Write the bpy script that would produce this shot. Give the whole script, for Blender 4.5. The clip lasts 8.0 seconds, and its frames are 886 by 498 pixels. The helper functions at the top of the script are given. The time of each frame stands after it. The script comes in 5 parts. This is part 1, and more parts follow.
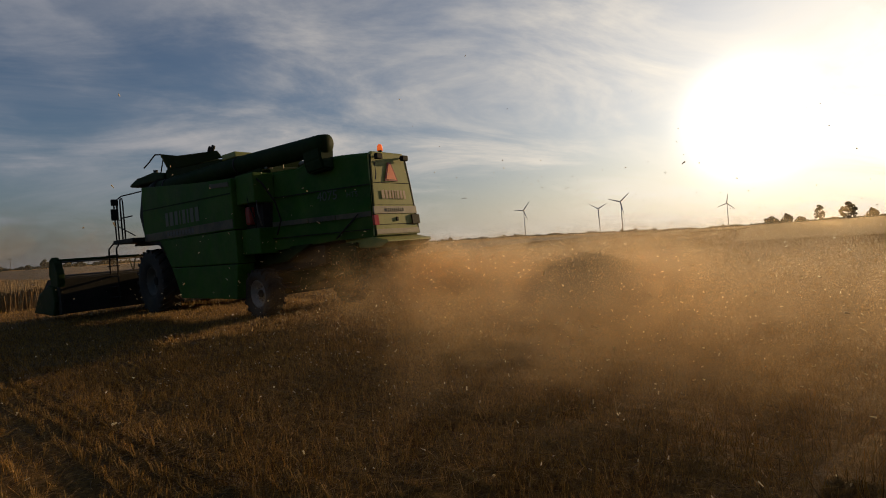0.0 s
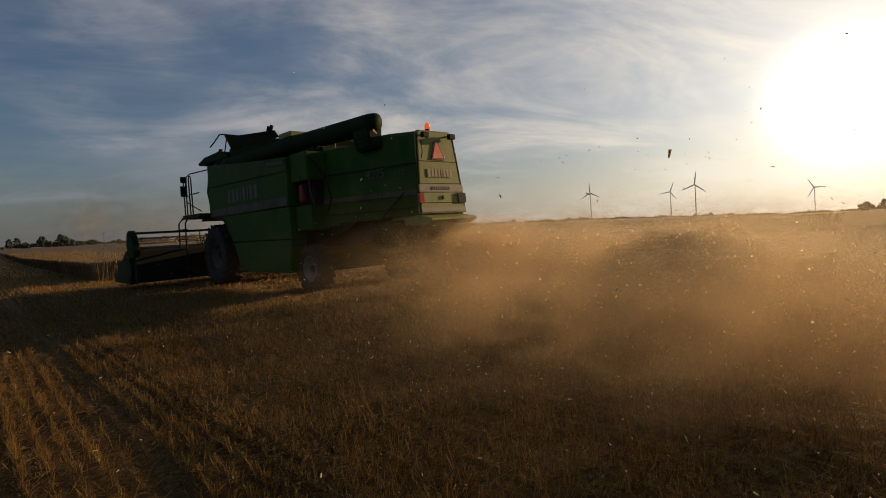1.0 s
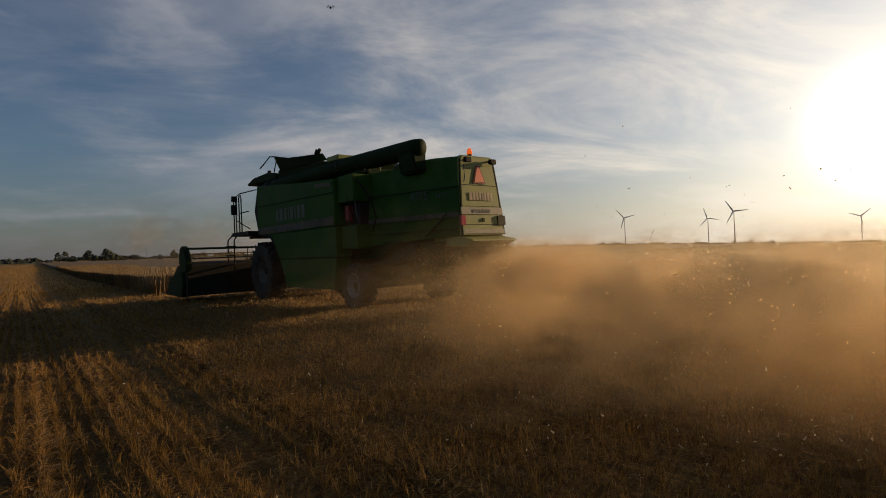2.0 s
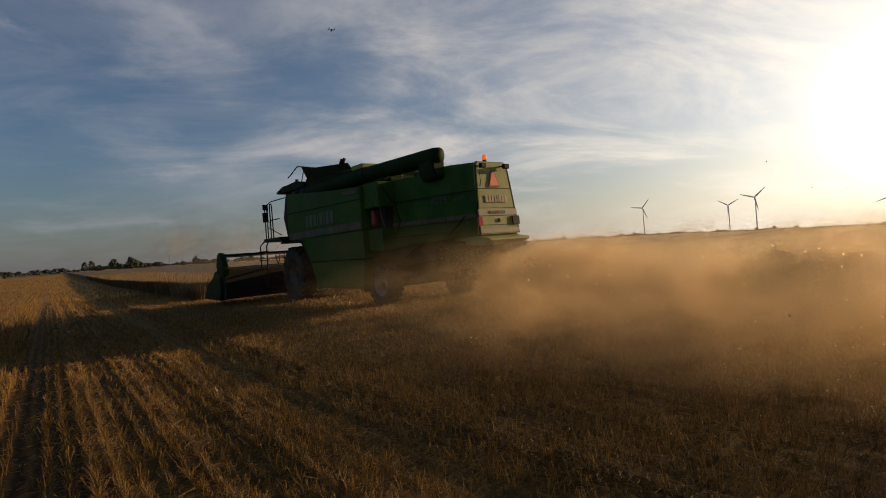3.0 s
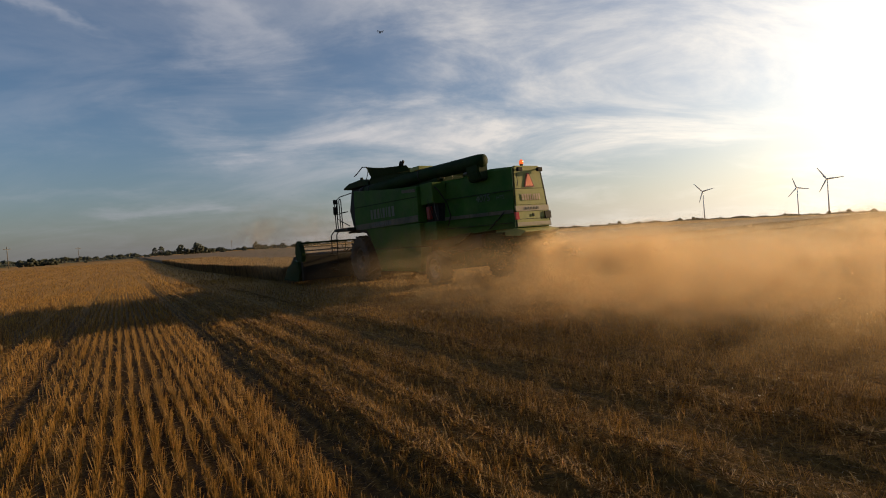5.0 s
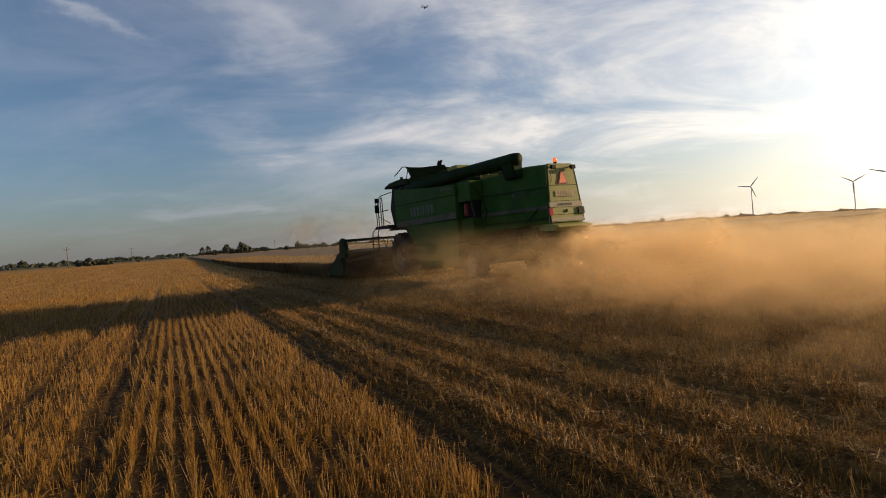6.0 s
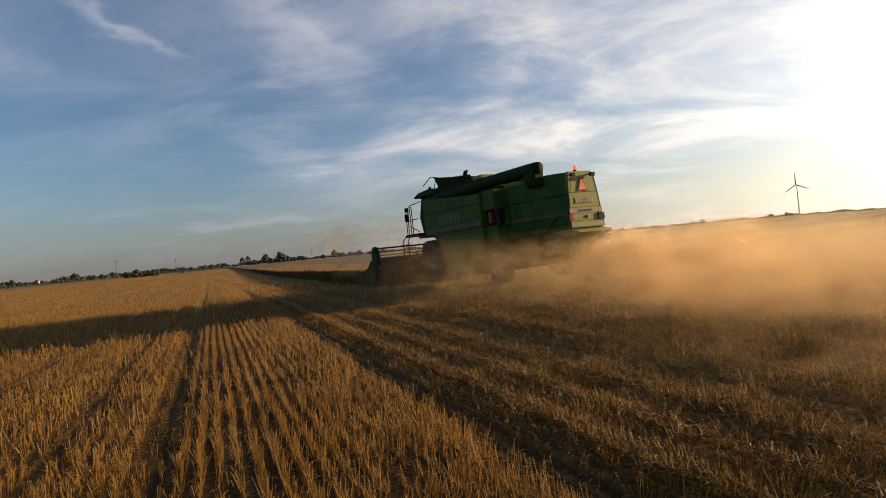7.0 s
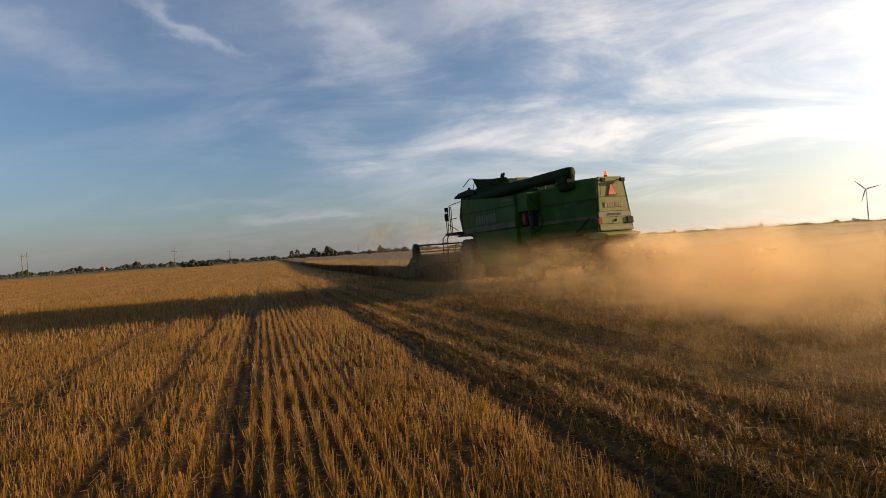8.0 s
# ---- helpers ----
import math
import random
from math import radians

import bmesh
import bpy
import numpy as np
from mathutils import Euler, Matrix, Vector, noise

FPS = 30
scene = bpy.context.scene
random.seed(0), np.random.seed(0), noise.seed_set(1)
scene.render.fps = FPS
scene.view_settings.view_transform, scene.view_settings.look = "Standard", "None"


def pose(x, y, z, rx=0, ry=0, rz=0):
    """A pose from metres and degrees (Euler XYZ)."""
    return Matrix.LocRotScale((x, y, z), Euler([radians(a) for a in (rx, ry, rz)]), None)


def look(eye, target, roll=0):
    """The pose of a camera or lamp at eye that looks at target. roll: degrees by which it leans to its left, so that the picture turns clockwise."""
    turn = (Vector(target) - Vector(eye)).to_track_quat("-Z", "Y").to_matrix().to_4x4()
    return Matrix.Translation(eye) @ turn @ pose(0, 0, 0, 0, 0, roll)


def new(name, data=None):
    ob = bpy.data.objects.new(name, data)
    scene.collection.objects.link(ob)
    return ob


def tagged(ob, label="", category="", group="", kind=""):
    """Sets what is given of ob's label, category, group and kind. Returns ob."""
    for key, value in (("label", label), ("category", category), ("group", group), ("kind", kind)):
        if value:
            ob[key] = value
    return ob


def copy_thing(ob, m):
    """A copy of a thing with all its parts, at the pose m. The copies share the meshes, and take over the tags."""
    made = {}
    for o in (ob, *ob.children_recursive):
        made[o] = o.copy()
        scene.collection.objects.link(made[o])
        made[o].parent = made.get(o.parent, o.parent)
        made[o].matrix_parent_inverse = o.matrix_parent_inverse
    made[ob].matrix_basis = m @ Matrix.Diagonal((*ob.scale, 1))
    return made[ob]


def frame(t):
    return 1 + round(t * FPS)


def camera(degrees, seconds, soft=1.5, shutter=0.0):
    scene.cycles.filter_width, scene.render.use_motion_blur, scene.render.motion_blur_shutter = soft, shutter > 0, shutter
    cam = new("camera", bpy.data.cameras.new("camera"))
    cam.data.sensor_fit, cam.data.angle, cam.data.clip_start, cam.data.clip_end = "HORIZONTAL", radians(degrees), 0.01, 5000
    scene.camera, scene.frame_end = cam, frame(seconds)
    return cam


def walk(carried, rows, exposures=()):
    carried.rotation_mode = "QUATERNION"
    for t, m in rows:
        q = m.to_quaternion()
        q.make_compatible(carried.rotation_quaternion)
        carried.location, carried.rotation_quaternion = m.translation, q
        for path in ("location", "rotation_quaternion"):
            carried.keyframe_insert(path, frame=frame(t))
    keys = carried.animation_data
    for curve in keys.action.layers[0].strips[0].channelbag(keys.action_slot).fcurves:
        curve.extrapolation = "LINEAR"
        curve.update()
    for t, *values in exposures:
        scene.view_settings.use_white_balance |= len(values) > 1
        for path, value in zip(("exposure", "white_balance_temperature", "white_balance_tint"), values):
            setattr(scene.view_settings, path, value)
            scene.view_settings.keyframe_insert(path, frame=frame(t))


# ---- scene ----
# ---------------------------------------------------------------- camera
CLIP = 8.0
ROW = 0.125             # spacing of the drill rows
cam = camera(78.47, CLIP, 1.0)


def view(x, y, z, yaw, pitch, roll):
    """Yaw to the right of +Y, pitch up, roll to the left, in degrees."""
    return pose(x, y, z, 90 + pitch, 0, -yaw) @ pose(0, 0, 0, 0, 0, roll)


PATH = [
    (0.0, 0.000, 0.000, 1.398, 49.58, -0.89, -4.51),
    (0.5, 0.093, 0.380, 1.347, 45.69, -1.73, -3.83),
    (1.0, 0.220, 0.944, 1.322, 42.88, -2.38, -3.57),
    (1.5, 0.096, 1.471, 1.327, 40.65, -1.04, -2.74),
    (2.0, -0.198, 1.929, 1.309, 39.77, 0.11, -2.41),
    (3.3, -1.125, 2.450, 1.397, 37.57, -0.14, -4.93),
    (3.5, -1.287, 2.501, 1.418, 37.64, 0.00, -5.28),
    (4.0, -1.672, 2.593, 1.431, 36.77, 0.44, -5.18),
    (4.2, -1.759, 2.621, 1.409, 36.06, 0.46, -5.66),
    (5.3, -2.541, 2.739, 1.488, 31.32, -1.51, -4.13),
    (5.5, -2.615, 2.918, 1.423, 30.53, -1.14, -4.44),
    (6.0, -2.733, 3.261, 1.387, 28.55, -1.02, -4.78),
    (6.5, -2.827, 3.533, 1.376, 26.99, -0.81, -5.06),
    (7.0, -2.876, 3.586, 1.386, 25.02, -0.02, -5.84),
    (7.5, -2.921, 3.529, 1.372, 22.65, 0.46, -5.59),
    (8.0, -3.024, 3.517, 1.366, 20.28, 0.18, -4.33),
]
walk(cam, [(r[0], view(*r[1:])) for r in PATH],
     exposures=((0.0, -0.5), (2.0, -0.42), (3.5, -0.15), (5.5, 0.22), (8.0, 0.52)))

# how far the harvester has driven
DRIVE = [(0, 0), (0.5, .617), (1, 1.218), (1.5, 1.801), (2, 2.373), (3.3, 3.928), (3.5, 4.174), (4, 4.795), (4.2, 5.045), (5.3, 6.432),
         (5.5, 6.678), (6, 7.292), (6.5, 7.882), (7, 8.443), (7.5, 8.992), (8, 9.507)]
HX, HY = 7.775, 7.78


def driven(t):
    return float(np.interp(t, [a for a, _ in DRIVE], [b for _, b in DRIVE]))


# ---------------------------------------------------------------- light
SUN_AZ, SUN_EL = 100.0, 10.8      # degrees to the right of +Y, above the horizon


def direction(az, el):
    a, e = radians(az), radians(el)
    return Vector((math.sin(a) * math.cos(e), math.cos(a) * math.cos(e), math.sin(e)))


lamp = bpy.data.lights.new("sun", "SUN")
lamp.energy, lamp.angle, lamp.color = 5.0, radians(0.6), (1.0, 0.69, 0.34)
scene.cycles.transparent_max_bounces = 56
sun = new("sun", lamp)
sun.matrix_world = look(direction(SUN_AZ, SUN_EL) * 200, (0, 0, 0))


CLOUDS = (
    (-0.22, 1.36, 0.02, 1.6, 0.035, 0.7), (0.19, 1.37, 0.56, 1.71, 0.1, 0.75), (0.19, 1.97, 0.49, 2.45, 0.1, 0.7),
    (0.45, 2.4, 0.99, 2.05, 0.12, 0.75), (0.95, 2.05, 1.6, 1.75, 0.11, 0.9), (0.7, 1.33, 1.25, 1.33, 0.13, 0.8),
    (0.75, 1.93, 1.06, 1.65, 0.07, 0.5), (0.0, 3.16, 0.44, 3.03, 0.07, 0.75), (0.47, 3.05, 0.62, 3.12, 0.05, 0.5),
    (-0.28, 2.86, 0.24, 2.84, 0.05, 0.35), (1.6, 1.9, 2.3, 1.2, 0.2, 0.6), (-0.75, 1.3, -0.3, 1.75, 0.08, 0.4),
)


def build_world():
    world = bpy.data.worlds.new("evening_sky")
    world.use_nodes = True
    scene.world = world
    nt = world.node_tree
    nt.nodes.clear()
    N, L = nt.nodes.new, nt.links.new

    def math_node(op, a, b=None, clamp=False):
        n = N("ShaderNodeMath")
        n.operation, n.use_clamp = op, clamp
        for k, v in enumerate((a, b)):
            if v is None:
                continue
            if isinstance(v, (int, float)):
                n.inputs[k].default_value = v
            else:
                L(v, n.inputs[k])
        return n.outputs[0]

    def mix(fac, a, b, blend="MIX"):
        n = N("ShaderNodeMix")
        n.data_type, n.blend_type = "RGBA", blend
        for sock, v in ((n.inputs["Factor"], fac), (n.inputs["A"], a), (n.inputs["B"], b)):
            s = [i for i in n.inputs if i.name == sock.name and i.type == ("VALUE" if sock.name == "Factor" else "RGBA")][0]
            if isinstance(v, (int, float)):
                s.default_value = v
            elif isinstance(v, tuple):
                s.default_value = (*v, 1)
            else:
                L(v, s)
        return [o for o in n.outputs if o.type == "RGBA"][0]

    sky = N("ShaderNodeTexSky")
    sky.sky_type, sky.sun_disc = "NISHITA", False
    sky.sun_elevation, sky.sun_rotation = radians(SUN_EL), radians(SUN_AZ)
    sky.air_density, sky.dust_density, sky.ozone_density = 1.0, 1.6, 2.0
    tc = N("ShaderNodeTexCoord")
    sep = N("ShaderNodeSeparateXYZ")
    L(tc.outputs["Generated"], sep.inputs[0])
    zc = math_node("MAXIMUM", sep.outputs["Z"], 0.0)
    den = math_node("ADD", zc, 0.24)
    comb = N("ShaderNodeCombineXYZ")
    L(math_node("DIVIDE", sep.outputs["X"], den), comb.inputs[0])
    L(math_node("DIVIDE", sep.outputs["Y"], den), comb.inputs[1])
    # torn edges: the cloud plane is shifted by noise
    wob = N("ShaderNodeTexNoise")
    wob.inputs["Scale"].default_value, wob.inputs["Detail"].default_value, wob.inputs["Roughness"].default_value = 3.2, 5, 0.6
    L(comb.outputs[0], wob.inputs["Vector"])

    def vec_node(op, a, b):
        n = N("ShaderNodeVectorMath")
        n.operation = op
        for k, v in enumerate((a, b)):
            if isinstance(v, tuple):
                n.inputs[k].default_value = v
            else:
                L(v, n.inputs[k])
        return n

    shift = vec_node("MULTIPLY", vec_node("SUBTRACT", wob.outputs["Color"], (0.5, 0.5, 0.5)).outputs[0], (0.5, 0.5, 0.0)).outputs[0]
    plane = vec_node("ADD", comb.outputs[0], shift).outputs[0]
    # fine fibres of high cloud
    m1 = N("ShaderNodeMapping")
    m1.vector_type = "TEXTURE"
    m1.inputs["Rotation"].default_value = (0, 0, radians(-28))
    m1.inputs["Scale"].default_value = (1.3, 0.72, 1)
    m1.inputs["Location"].default_value = (1.3, 0.4, 0)
    L(comb.outputs[0], m1.inputs[0])
    n1 = N("ShaderNodeTexNoise")
    n1.inputs["Scale"].default_value, n1.inputs["Detail"].default_value = 1.5, 9
    n1.inputs["Roughness"].default_value, n1.inputs["Distortion"].default_value = 0.62, 0.55
    L(m1.outputs[0], n1.inputs["Vector"])
    m2 = N("ShaderNodeMapping")
    m2.inputs["Scale"].default_value = (0.5, 0.5, 1)
    m2.inputs["Location"].default_value = (4.6, 2.9, 0)
    L(comb.outputs[0], m2.inputs[0])
    n2 = N("ShaderNodeTexNoise")
    n2.inputs["Scale"].default_value, n2.inputs["Detail"].default_value = 0.9, 4
    L(m2.outputs[0], n2.inputs["Vector"])
    both = math_node("ADD", math_node("MULTIPLY", n1.outputs["Fac"], 0.7), math_node("MULTIPLY", n2.outputs["Fac"], 0.45))
    ramp = N("ShaderNodeMapRange")
    ramp.interpolation_type = "SMOOTHSTEP"
    ramp.inputs["From Min"].default_value, ramp.inputs["From Max"].default_value = 0.47, 0.76
    L(both, ramp.inputs["Value"])

    # single drawn-out clouds: start and end in the cloud plane, half width, density
    def stroke(ax, ay, bx, by, w, density):
        ln = math.hypot(bx - ax, by - ay)
        ux, uy = (bx - ax) / ln, (by - ay) / ln
        rel = vec_node("SUBTRACT", plane, (ax, ay, 0.0)).outputs[0]
        along = vec_node("DOT_PRODUCT", rel, (ux, uy, 0.0)).outputs["Value"]
        off = vec_node("DOT_PRODUCT", rel, (-uy, ux, 0.0)).outputs["Value"]
        a = math_node("POWER", math_node("ABSOLUTE", math_node("DIVIDE", math_node("SUBTRACT", along, ln / 2), ln / 2 + w / 2)), 4.0)
        c = math_node("POWER", math_node("ABSOLUTE", math_node("DIVIDE", off, w)), 2.0)
        return math_node("MULTIPLY", math_node("EXPONENT", math_node("MULTIPLY", math_node("ADD", a, c), -1.0)), density)

    drawn = None
    for args in CLOUDS:
        v = stroke(*args)
        drawn = v if drawn is None else math_node("ADD", drawn, v)
    fibre = N("ShaderNodeMapRange")
    fibre.inputs["From Min"].default_value, fibre.inputs["From Max"].default_value, fibre.inputs["To Min"].default_value = 0.36, 0.62, 0.25
    L(n1.outputs["Fac"], fibre.inputs["Value"])
    drawn = math_node("MULTIPLY", drawn, fibre.outputs[0])
    # nearness to the sun
    dot = N("ShaderNodeVectorMath")
    dot.operation = "DOT_PRODUCT"
    L(tc.outputs["Generated"], dot.inputs[0])
    dot.inputs[1].default_value = direction(79.5, 8.6)
    d = math_node("MAXIMUM", dot.outputs["Value"], 0.0)
    wide = math_node("POWER", d, 3.5)
    soft = math_node("POWER", d, 1.2)
    mid = math_node("POWER", d, 24.0)
    core = math_node("POWER", d, 560.0)
    # more cloud towards the sun
    thin = math_node("MULTIPLY", ramp.outputs[0], math_node("ADD", 0.16, math_node("MULTIPLY", soft, 0.72)))
    cover = math_node("ADD", math_node("ADD", thin, math_node("MULTIPLY", drawn, 0.62)), math_node("MULTIPLY", wide, 0.28), True)
    blue = mix(1.0, sky.outputs[0], (0.087, 0.093, 0.107), "MULTIPLY")
    cloud = mix(wide, (0.41, 0.42, 0.47), (1.15, 1.04, 0.88))
    base = mix(cover, blue, cloud)
    # haze near the horizon
    haze = math_node("POWER", math_node("SUBTRACT", 1.0, math_node("MINIMUM", math_node("MULTIPLY", zc, 4.0), 1.0)), 3.0)
    hz = mix(wide, (0.185, 0.18, 0.19), (1.05, 0.95, 0.78))
    base = mix(math_node("MULTIPLY", haze, 0.75), base, hz)
    g1 = mix(mid, (0, 0, 0), (0.45, 0.41, 0.34))
    g2 = mix(core, (0, 0, 0), (5.0, 4.5, 3.6))
    total = mix(1.0, mix(1.0, base, g1, "ADD"), g2, "ADD")
    bg = N("ShaderNodeBackground")
    L(total, bg.inputs["Color"])
    bg.inputs["Strength"].default_value = 1.0
    out = N("ShaderNodeOutputWorld")
    L(bg.outputs[0], out.inputs[0])


build_world()

# ---------------------------------------------------------------- materials


def material(name):
    m = bpy.data.materials.new(name)
    m.use_nodes = True
    nt = m.node_tree
    nt.nodes.clear()
    out = nt.nodes.new("ShaderNodeOutputMaterial")
    return m, nt, out


def ramp_node(nt, stops):
    r = nt.nodes.new("ShaderNodeValToRGB")
    els = r.color_ramp.elements
    while len(els) < len(stops):
        els.new(0.5)
    for e, (p, c) in zip(els, stops):
        e.position, e.color = p, (*c, 1)
    return r


def surface(name, dark, light, scale=3.0, rough=0.6, metal=0.0, bump=0.0, bump_scale=30.0, fine=0.0, dust=0.0, coords="Object", spec=0.5):
    """A worn surface: two colours by large noise, a fine grain, dust in patches, relief."""
    m, nt, out = material(name)
    N, L = nt.nodes.new, nt.links.new
    tc = N("ShaderNodeTexCoord")
    n1 = N("ShaderNodeTexNoise")
    n1.inputs["Scale"].default_value, n1.inputs["Detail"].default_value, n1.inputs["Roughness"].default_value = scale, 6, 0.65
    L(tc.outputs[coords], n1.inputs["Vector"])
    r = ramp_node(nt, [(0.32, dark), (0.68, light)])
    L(n1.outputs["Fac"], r.inputs[0])
    color = r.outputs[0]
    n2 = N("ShaderNodeTexNoise")
    n2.inputs["Scale"].default_value, n2.inputs["Detail"].default_value = bump_scale, 4
    L(tc.outputs[coords], n2.inputs["Vector"])
    if fine:
        mx = N("ShaderNodeMixRGB")
        mx.blend_type = "OVERLAY"
        mx.inputs[0].default_value = fine
        L(color, mx.inputs[1])
        L(n2.outputs["Fac"], mx.inputs[2])
        color = mx.outputs[0]
    if dust:
        n3 = N("ShaderNodeTexNoise")
        n3.inputs["Scale"].default_value, n3.inputs["Detail"].default_value, n3.inputs["Roughness"].default_value = 1.7, 8, 0.7
        L(tc.outputs[coords], n3.inputs["Vector"])
        mr = N("ShaderNodeMapRange")
        mr.inputs["From Min"].default_value, mr.inputs["From Max"].default_value, mr.inputs["To Max"].default_value = 0.4, 0.75, dust
        L(n3.outputs["Fac"], mr.inputs[0])
        mx = N("ShaderNodeMixRGB")
        mx.inputs[2].default_value = (0.24, 0.18, 0.1, 1)
        L(mr.outputs[0], mx.inputs[0])
        L(color, mx.inputs[1])
        color = mx.outputs[0]
    b = N("ShaderNodeBsdfPrincipled")
    L(color, b.inputs["Base Color"])
    b.inputs["Metallic"].default_value = metal
    b.inputs["Specular IOR Level"].default_value = spec
    rr = N("ShaderNodeMapRange")
    rr.inputs["To Min"].default_value, rr.inputs["To Max"].default_value = max(0.02, rough - 0.12), min(1, rough + 0.15)
    L(n1.outputs["Fac"], rr.inputs[0])
    L(rr.outputs[0], b.inputs["Roughness"])
    if bump:
        bp = N("ShaderNodeBump")
        bp.inputs["Strength"].default_value, bp.inputs["Distance"].default_value = bump, 0.01
        L(n2.outputs["Fac"], bp.inputs["Height"])
        L(bp.outputs[0], b.inputs["Normal"])
    L(b.outputs[0], out.inputs[0])
    return m


def glow_plastic(name, color, strength):
    m, nt, out = material(name)
    b = nt.nodes.new("ShaderNodeBsdfPrincipled")
    b.inputs["Base Color"].default_value = (*color, 1)
    b.inputs["Roughness"].default_value = 0.25
    b.inputs["Emission Color"].default_value = (*color, 1)
    b.inputs["Emission Strength"].default_value = strength
    nt.links.new(b.outputs[0], out.inputs[0])
    return m


def straw_material(name, low, high, translucent=0.35):
    """Dry stalks, each of its own tint, with light passing through."""
    m, nt, out = material(name)
    N, L = nt.nodes.new, nt.links.new
    g = N("ShaderNodeNewGeometry")
    r = ramp_node(nt, [(0.0, low), (0.6, high), (1.0, tuple(min(1, c * 1.25) for c in high))])
    L(g.outputs["Random Per Island"], r.inputs[0])
    tc = N("ShaderNodeTexCoord")
    n = N("ShaderNodeTexNoise")
    n.inputs["Scale"].default_value, n.inputs["Detail"].default_value = 0.35, 5
    L(tc.outputs["Object"], n.inputs["Vector"])
    mx = N("ShaderNodeMixRGB")
    mx.blend_type = "MULTIPLY"
    mx.inputs[0].default_value = 0.55
    L(r.outputs[0], mx.inputs[1])
    r2 = ramp_node(nt, [(0.3, (0.55, 0.5, 0.45)), (0.7, (1, 1, 1))])
    L(n.outputs["Fac"], r2.inputs[0])
    L(r2.outputs[0], mx.inputs[2])
    d = N("ShaderNodeBsdfPrincipled")
    d.inputs["Roughness"].default_value = 0.55
    L(mx.outputs[0], d.inputs["Base Color"])
    t = N("ShaderNodeBsdfTranslucent")
    L(mx.outputs[0], t.inputs["Color"])
    ms = N("ShaderNodeMixShader")
    ms.inputs[0].default_value = translucent
    L(d.outputs[0], ms.inputs[1])
    L(t.outputs[0], ms.inputs[2])
    L(ms.outputs[0], out.inputs[0])
    return m


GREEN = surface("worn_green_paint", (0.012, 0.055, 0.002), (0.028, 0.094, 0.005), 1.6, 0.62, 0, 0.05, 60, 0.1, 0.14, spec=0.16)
# lighter copy of GREEN: grazing sunlight on the rear is in its colour
GREEN_SUNLIT = surface("sunlit_green_paint", (0.17, 0.185, 0.028), (0.26, 0.26, 0.05), 2.2, 0.55, 0, 0.05, 60, 0.1, 0.14)
# darker copy of GREEN: shade of inner and lower parts is in it
DARK_GREEN = surface("shaded_green_paint", (0.005, 0.016, 0.002), (0.011, 0.03, 0.004), 2.0, 0.7, 0, 0.08, 40, 0.1, 0.07, spec=0.12)
BLACK = surface("black_and_shaded_steel", (0.008, 0.008, 0.007), (0.02, 0.017, 0.014), 4.0, 0.65, 0.0, 0.1, 50, 0, 0.06, spec=0.18)
RUBBER = surface("tyre_rubber", (0.01, 0.009, 0.008), (0.028, 0.022, 0.016), 5.0, 0.9, 0, 0.3, 60, 0, 0.15)
# one silver, two tones: dusty and shade-darkened on the sides, sunlit on the rear
SILVER_SHADED = surface("shaded_silver_decal", (0.045, 0.045, 0.03), (0.085, 0.08, 0.055), 3.0, 0.6, 0.0, 0.02, 40, 0, 0.5, spec=0.2)
SILVER_SUNLIT = surface("sunlit_silver_band", (0.22, 0.18, 0.12), (0.32, 0.27, 0.18), 3.0, 0.5, 0.0, 0.02, 40, 0, 0.3)
RIM = surface("grey_rim_paint", (0.1, 0.09, 0.08), (0.22, 0.2, 0.18), 4.0, 0.5, 0.3, 0.05, 40, 0, 0.3)
RIM_DARK = surface("dark_rim_paint", (0.02, 0.02, 0.016), (0.06, 0.05, 0.04), 4.0, 0.6, 0.0, 0.05, 40, 0, 0.2)
RED = surface("red_decal", (0.16, 0.012, 0.006), (0.28, 0.02, 0.01), 3.0, 0.5)
ORANGE_SIGN = surface("orange_sign", (0.85, 0.2, 0.08), (0.95, 0.28, 0.12), 4.0, 0.35)
LAMP_RED = surface("red_lamp_lens", (0.35, 0.02, 0.015), (0.5, 0.04, 0.02), 8.0, 0.2)
BEACON = glow_plastic("beacon_lens", (1.0, 0.16, 0.03), 0.8)
# lettering likewise: the side tone holds the shade, the rear tone the sunlight
DECAL_SHADED = surface("shaded_lettering", (0.025, 0.04, 0.018), (0.06, 0.07, 0.038), 5.0, 0.5)
DECAL_SUNLIT = surface("sunlit_lettering", (0.3, 0.2, 0.12), (0.42, 0.3, 0.2), 5.0, 0.5)
DECAL_DARK = surface("dark_lettering", (0.03, 0.03, 0.03), (0.06, 0.06, 0.05), 5.0, 0.5)
GLASS_DARK = surface("dark_cab_glass", (0.008, 0.009, 0.008), (0.014, 0.015, 0.014), 2.0, 0.5, 0, 0, 10, 0, 0.05, spec=0.05)
STEEL = surface("bare_steel", (0.06, 0.055, 0.05), (0.13, 0.12, 0.1), 6.0, 0.5, 0.5, 0.1, 40, 0, 0.3)
STRAW = straw_material("stubble_straw", (0.13, 0.065, 0.009), (0.42, 0.226, 0.036))
STRAW_FLAT = straw_material("loose_straw", (0.08, 0.041, 0.008), (0.36, 0.2, 0.045), 0.25)
WHEAT = straw_material("standing_wheat", (0.1, 0.055, 0.016), (0.23, 0.13, 0.042), 0.2)
CHAFF = straw_material("chaff", (0.55, 0.42, 0.24), (0.85, 0.72, 0.48), 0.5)
LEAF = surface("tree_leaves", (0.012, 0.016, 0.006), (0.028, 0.034, 0.013), 0.6, 0.7, 0, 0, 10)
